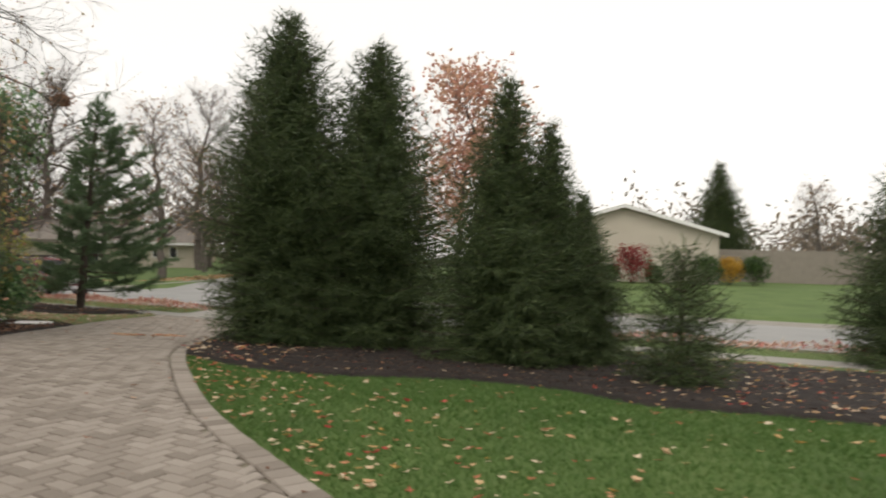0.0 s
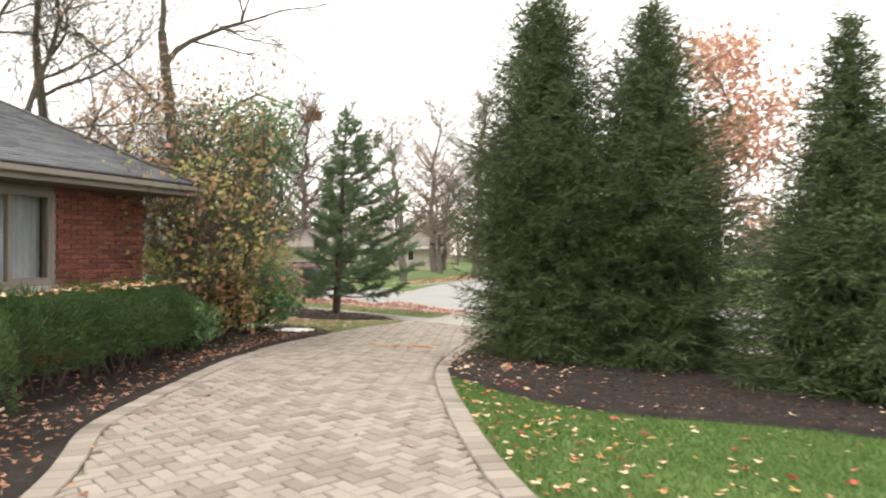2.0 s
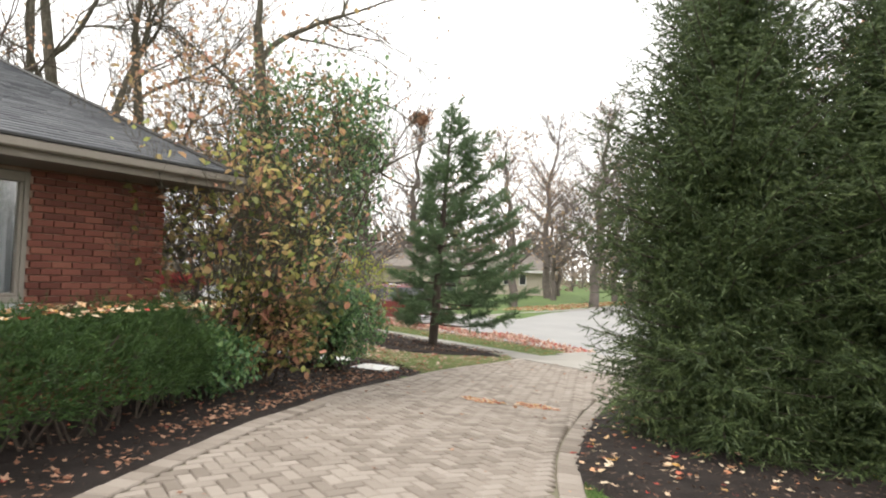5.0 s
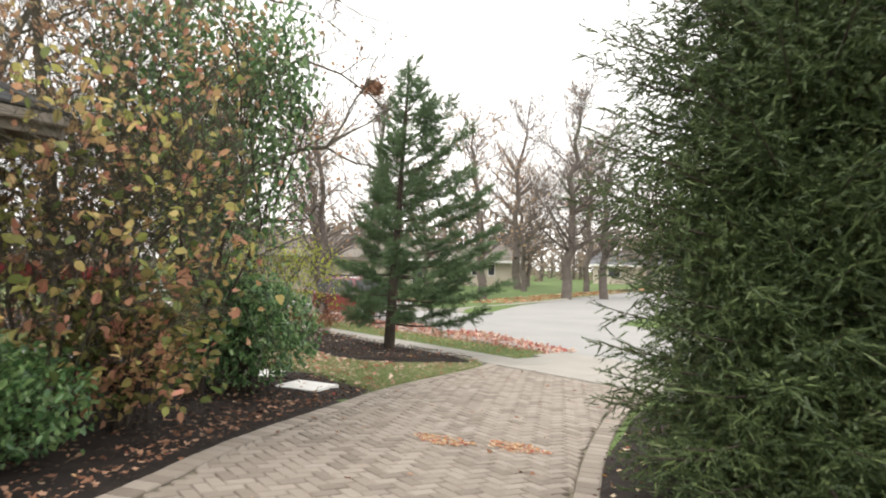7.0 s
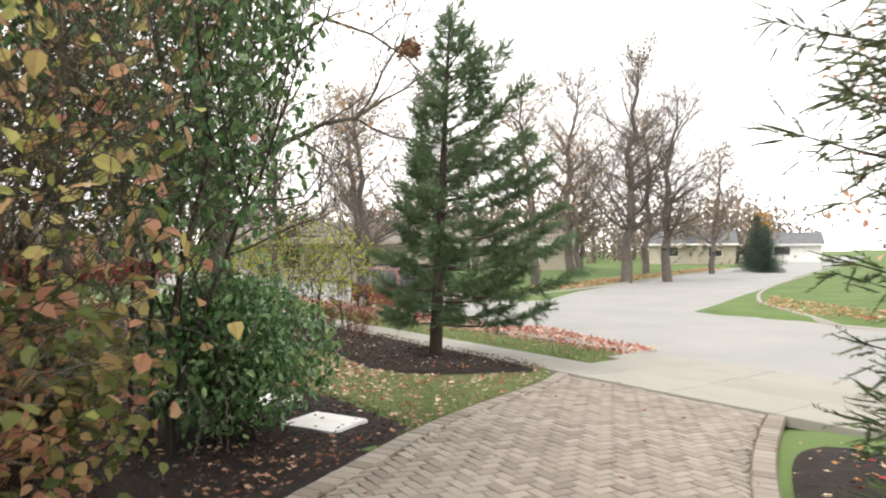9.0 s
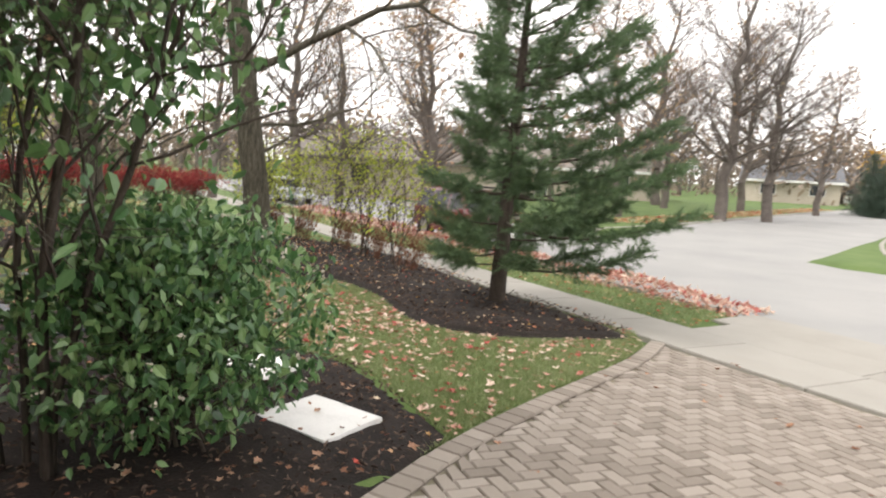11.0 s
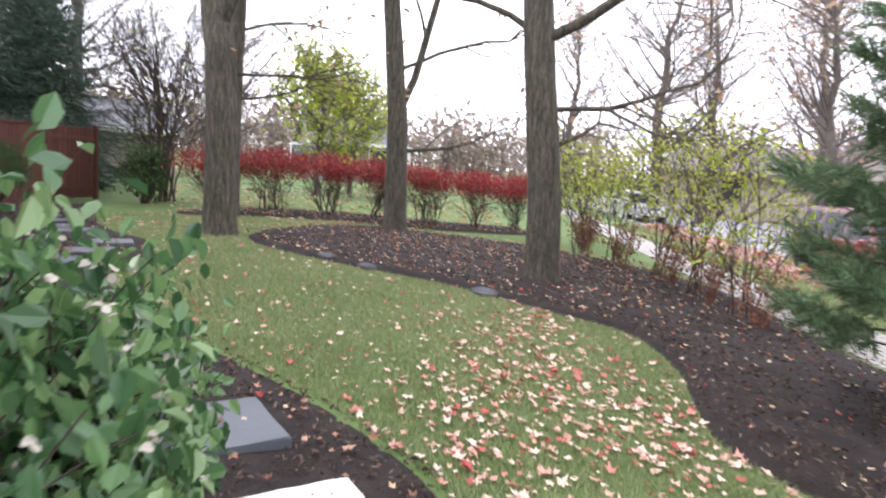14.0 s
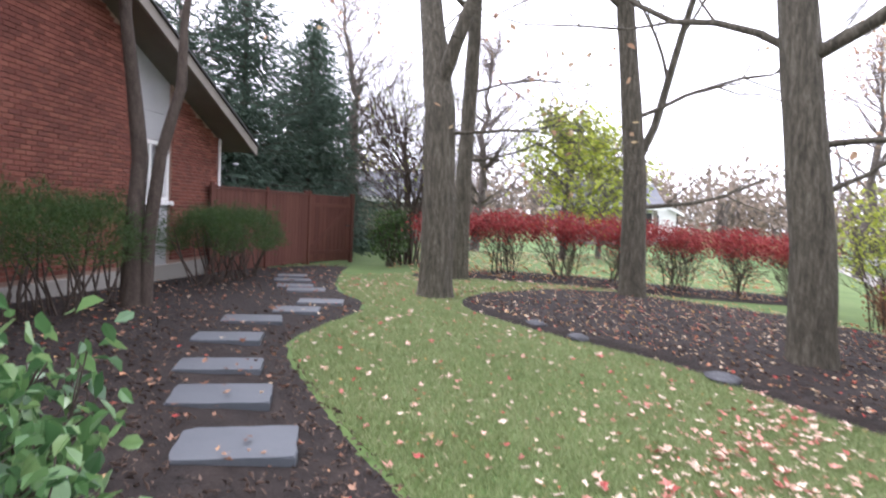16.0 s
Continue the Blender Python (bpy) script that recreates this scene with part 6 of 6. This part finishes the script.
house_bed = lambda x, y: 0.12 + 1.0 * np.exp(-(border_distance(DRIVE_L[8:-24], x, y)[0] / 0.5) ** 2) * (y < 14.5)
litter("fallen_leaves", BED_HOUSE, 2800, "brown and red leaves along the driveway's edge", 515, M_FALLEN_BROWN, 0.08, 0.03, house_bed, 0.045)
litter("fallen_leaves", BED_HOUSE, 650, "pale leaves on the mulch by the stepping stones", 516, M_FALLEN, 0.075, 0.03, None, 0.03)
litter("fallen_leaves", BED_RED, 900, "dry leaves under the red hedge", 517, M_FALLEN, 0.09, 0.03, None, 0.05)
litter("fallen_leaves", DRIVE, 200, "few stray leaves on the driveway", 518, M_FALLEN_BROWN, 0.075, 0.02, None, 0.0)
litter("fallen_leaves", verge, 900, "leaves over the verge grass", 519, M_FALLEN, 0.09, 0.05)
litter("fallen_leaves", [at_street(14.8, -14), at_street(14.8, 6.5), at_street(13.2, 5), at_street(11, -8)], 1100, "leaves gathered behind the spruce bed", 520, M_FALLEN, 0.1, 0.04)
litter("fallen_leaves", [at_street(28.1, 34), at_street(28.1, 60), at_street(30, 60), at_street(29.6, 34)], 2600, "drift of tan leaves along the far kerb", 521, M_FALLEN, 0.16, 0.04)
litter("fallen_leaves", [(-16.7, 42), (-15.8, 52), (-14, 78), (-16, 78), (-18.5, 52), (-19.5, 40)], 2400, "drift of tan leaves beside the side street", 522, M_FALLEN, 0.2, 0.04)
litter("fallen_leaves", [(-25.6, 13.2), (-25.8, 23.2), (-36, 27), (-36, 13)], 2200, "tan leaves over the lawn beyond the red hedge", 524, M_FALLEN, 0.13, 0.04)
for i, (x, y) in enumerate(((-6.3, 12.9), (-5.63, 13.15))):
    ring = [(x + 0.32 * math.cos(a) * (1 + 0.3 * math.sin(3 * a + i)), y + 0.2 * math.sin(a)) for a in np.arange(0, 6.28, 0.6)]
    litter("pine_straw", ring, 260, "thin patch of tan needles swept onto the pavers", 560 + i, M_FALLEN, 0.05, 0.012, None, 0.014)
litter("fallen_leaves", [(-7.2, 36.2), (-6.0, 33.6), (-3.0, 31.6), (-1.5, 33.5), (-4.5, 37), (-7.2, 41)], 700, "tan leaves over the street corner lawn", 523, M_FALLEN, 0.16, 0.04)


def pile(name, n0, n1, u0, u1, h, count, label, seed):
    rng = np.random.default_rng(seed)
    n, u = rng.uniform(n0, n1, count), rng.uniform(u0, u1, count)
    t = np.clip(1 - ((n - (n0 + n1) / 2) / ((n1 - n0) / 2)) ** 2, 0, 1) * np.clip((u - u0) / 1.5, 0, 1) * (0.75 + 0.25 * np.sin(u * 1.7))
    x, y = 0.37 * n - 0.929 * u, 0.929 * n + 0.37 * u
    z = G(x, y) - 0.08 + h * t * rng.uniform(0.55, 1.0, count)
    v, f = lobed(np.stack([x, y, z], 1), rng, 0.13, 0.5, 0.02)
    return tagged(mesh_ob(name, v, f, M_FALLEN_RED, None), label, "leaves", kind="stuff")


pile("leaf_pile", 17.9, 19.7, 16.6, 40, 0.3, 6500, "long raked pile of salmon-brown leaves at the kerb", 531)
pile("leaf_pile", 18.1, 19.5, -20, 6.0, 0.3, 3500, "long pile of brown leaves along the kerb", 532)


def chips(name, poly, count, label, seed, over, weight=None):
    rng = np.random.default_rng(seed)
    p = scatter(rng, poly, count, weight)
    z = G(p[:, 0], p[:, 1]) + over + rng.uniform(-0.01, 0.015, count)
    v, f = leaves(np.stack([p[:, 0], p[:, 1], z], 1), rng, 0.05, 0.3, 0, flat=0.35, fold=0.3)
    return tagged(mesh_ob(name, v, f, M_CHIP), label, "mulch", kind="stuff")


chips("bark_chips", BED_HOUSE, 12000, "shredded dark bark chips by the path", 541, 0.035, lambda x, y: np.clip(1.2 - np.hypot(x + 11.5, y - 14.5) / 6, 0.1, 1) * off_stones(x, y))
chips("bark_chips", BED_TREES, 9000, "shredded dark bark chips round the trees", 542, 0.11, lambda x, y: np.clip(1.2 - np.hypot(x + 12.5, y - 18.5) / 8, 0.1, 1))
chips("bark_chips", BED_SPRUCE, 6000, "shredded dark bark chips under the spruces", 543, 0.08, lambda x, y: np.clip(1.2 - np.hypot(x + 1, y - 9) / 7, 0.05, 1))
yew_top = [(-6.75, 4.7), (-6.8, 6.4), (-6.95, 7.8), (-7.5, 9.4), (-8.3, 9.4), (-8.0, 7.8), (-7.9, 6.4), (-7.85, 4.7)]
litter("fallen_leaves", yew_top, 300, "pale and orange leaves caught on top of the hedge", 551, M_FALLEN, 0.085, 0.05, None, 1.07)

# ---- pavers ----
driveway = tagged(new("driveway"), "tan tumbled pavers laid in herringbone with a border course", "driveway", kind="structure")
BRD = 0.22


def paver_verts(quad, z_top, rng):
    """Eight top and eight rim points of a paver over a plan quad, inset for the joint and chamfered."""
    c = np.mean(quad, 0)
    out = []
    h = rng.uniform(-0.003, 0.003)
    for g, dz in ((0.006, -0.05), (0.006, -0.012), (0.018, 0.0)):
        for p in quad:
            d = p - c
            k = 1 - g / max(0.03, np.abs(d).max())
            q = c + d * k
            out.append((q[0], q[1], float(G(q[0], q[1])) + z_top + dz + h))
    return out


PFACES = [(8, 9, 10, 11)] + [(a + i, a + (i + 1) % 4, a + 4 + (i + 1) % 4, a + 4 + i) for a in (0, 4) for i in range(4)]
rng = np.random.default_rng(601)
field = []
UNIT, ANG = 0.112, radians(62)
ca, sa = math.cos(ANG), math.sin(ANG)
cells = 320
for i in range(-cells, cells):
    for j in range(-cells, cells):
        d = (i - j) % 4
        if d not in (0, 3):
            continue
        w, h = (2, 1) if d == 0 else (1, 2)
        quad0 = np.array([(i, j), (i + w, j), (i + w, j + h), (i, j + h)], float) * UNIT
        cx, cy = quad0.mean(0)
        X, Y = ca * cx - sa * cy - 4.0, sa * cx + ca * cy + 8.0
        if -9.5 < X < 3.5 and -5.5 < Y < 20.5:
            field.append((X, Y, quad0))
fx, fy = np.array([f[0] for f in field]), np.array([f[1] for f in field])
ok = inside(DRIVE, fx, fy)
dist, _, _ = border_distance(DRIVE, fx, fy)
s_line = 0.37 * fx + 0.93 * fy
keep = ok & (dist > BRD - 0.01) & (s_line < 15.22)
quads = [(np.stack([ca * f[2][:, 0] - sa * f[2][:, 1] - 4.0, sa * f[2][:, 0] + ca * f[2][:, 1] + 8.0], 1)) for f, k in zip(field, keep) if k]
flat_q = np.concatenate(quads)
qd, qx, qy = border_distance(DRIVE, flat_q[:, 0], flat_q[:, 1])
q_in = inside(DRIVE, flat_q[:, 0], flat_q[:, 1])
near_rim = (qd < BRD) | ~q_in
away = np.stack([flat_q[:, 0] - qx, flat_q[:, 1] - qy], 1) / (qd[:, None] + 1e-9) * np.where(q_in, 1, -1)[:, None]
flat_q[near_rim] = np.stack([qx, qy], 1)[near_rim] + away[near_rim] * BRD
quads = [flat_q[4 * i:4 * i + 4] for i in range(len(quads))]
for line, sgn in ((DRIVE_R, 1), (DRIVE_L, -1)):
    pts = np.array(line)
    seg = np.linalg.norm(np.diff(pts, axis=0), axis=1)
    acc = np.concatenate([[0], np.cumsum(seg)])
    s = 0.0
    while s < acc[-1] - 0.2:
        e = s + 0.165
        ends = []
        for q in (s, e):
            i = min(len(seg) - 1, int(np.searchsorted(acc, q, "right") - 1))
            t = (q - acc[i]) / seg[i]
            p = pts[i] * (1 - t) + pts[i + 1] * t
            dv = (pts[i + 1] - pts[i]) / seg[i]
            ends.append((p, np.array([-dv[1], dv[0]]) * sgn))
        s = e
        quad = np.array([ends[0][0] + ends[0][1] * 0.01, ends[1][0] + ends[1][1] * 0.01, ends[1][0] + ends[1][1] * BRD, ends[0][0] + ends[0][1] * BRD])
        if sgn < 0:
            quad = quad[::-1]
        if 0.37 * quad[0, 0] + 0.93 * quad[0, 1] < 15.22:
            quads.append(quad)
near = lambda q: min(math.hypot(q[0][0] + 3.0, q[0][1] - 6.5), math.hypot(q[0][0] + 7.2, q[0][1] - 14.2))
quads.sort(key=near)
verts, faces = [], []
for i, q in enumerate(quads):
    pv = paver_verts(q, 0.012, rng)
    if i < 300:
        me = bpy.data.meshes.new("paver")
        me.from_pydata(pv, [], PFACES)
        me.materials.append(M_PAVER)
        ob = new("paver", me)
        ob.parent = driveway
    else:
        k = len(verts)
        verts += pv
        faces += [tuple(k + a for a in f) for f in PFACES]
tagged(mesh_ob("paver_field", verts, faces, M_PAVER_JOINED, driveway), kind="stuff")

lay_bricks(brick_boxes(east_fits, (1.46, 2.62, 1.16, 2.5), 9.0, 0.1, EAVE), "y", wall_e, lambda b: abs(b[0] - 0.6) + abs(b[2] - 1.6))
lay_bricks(brick_boxes(north_fits, (10.55, 11.85, -1, 9), W, 0.3, EAVE + SLOPE * RIDGE), "x", wall_n, lambda b: abs(b[0] - 9.0) + abs(b[2] - 1.9))
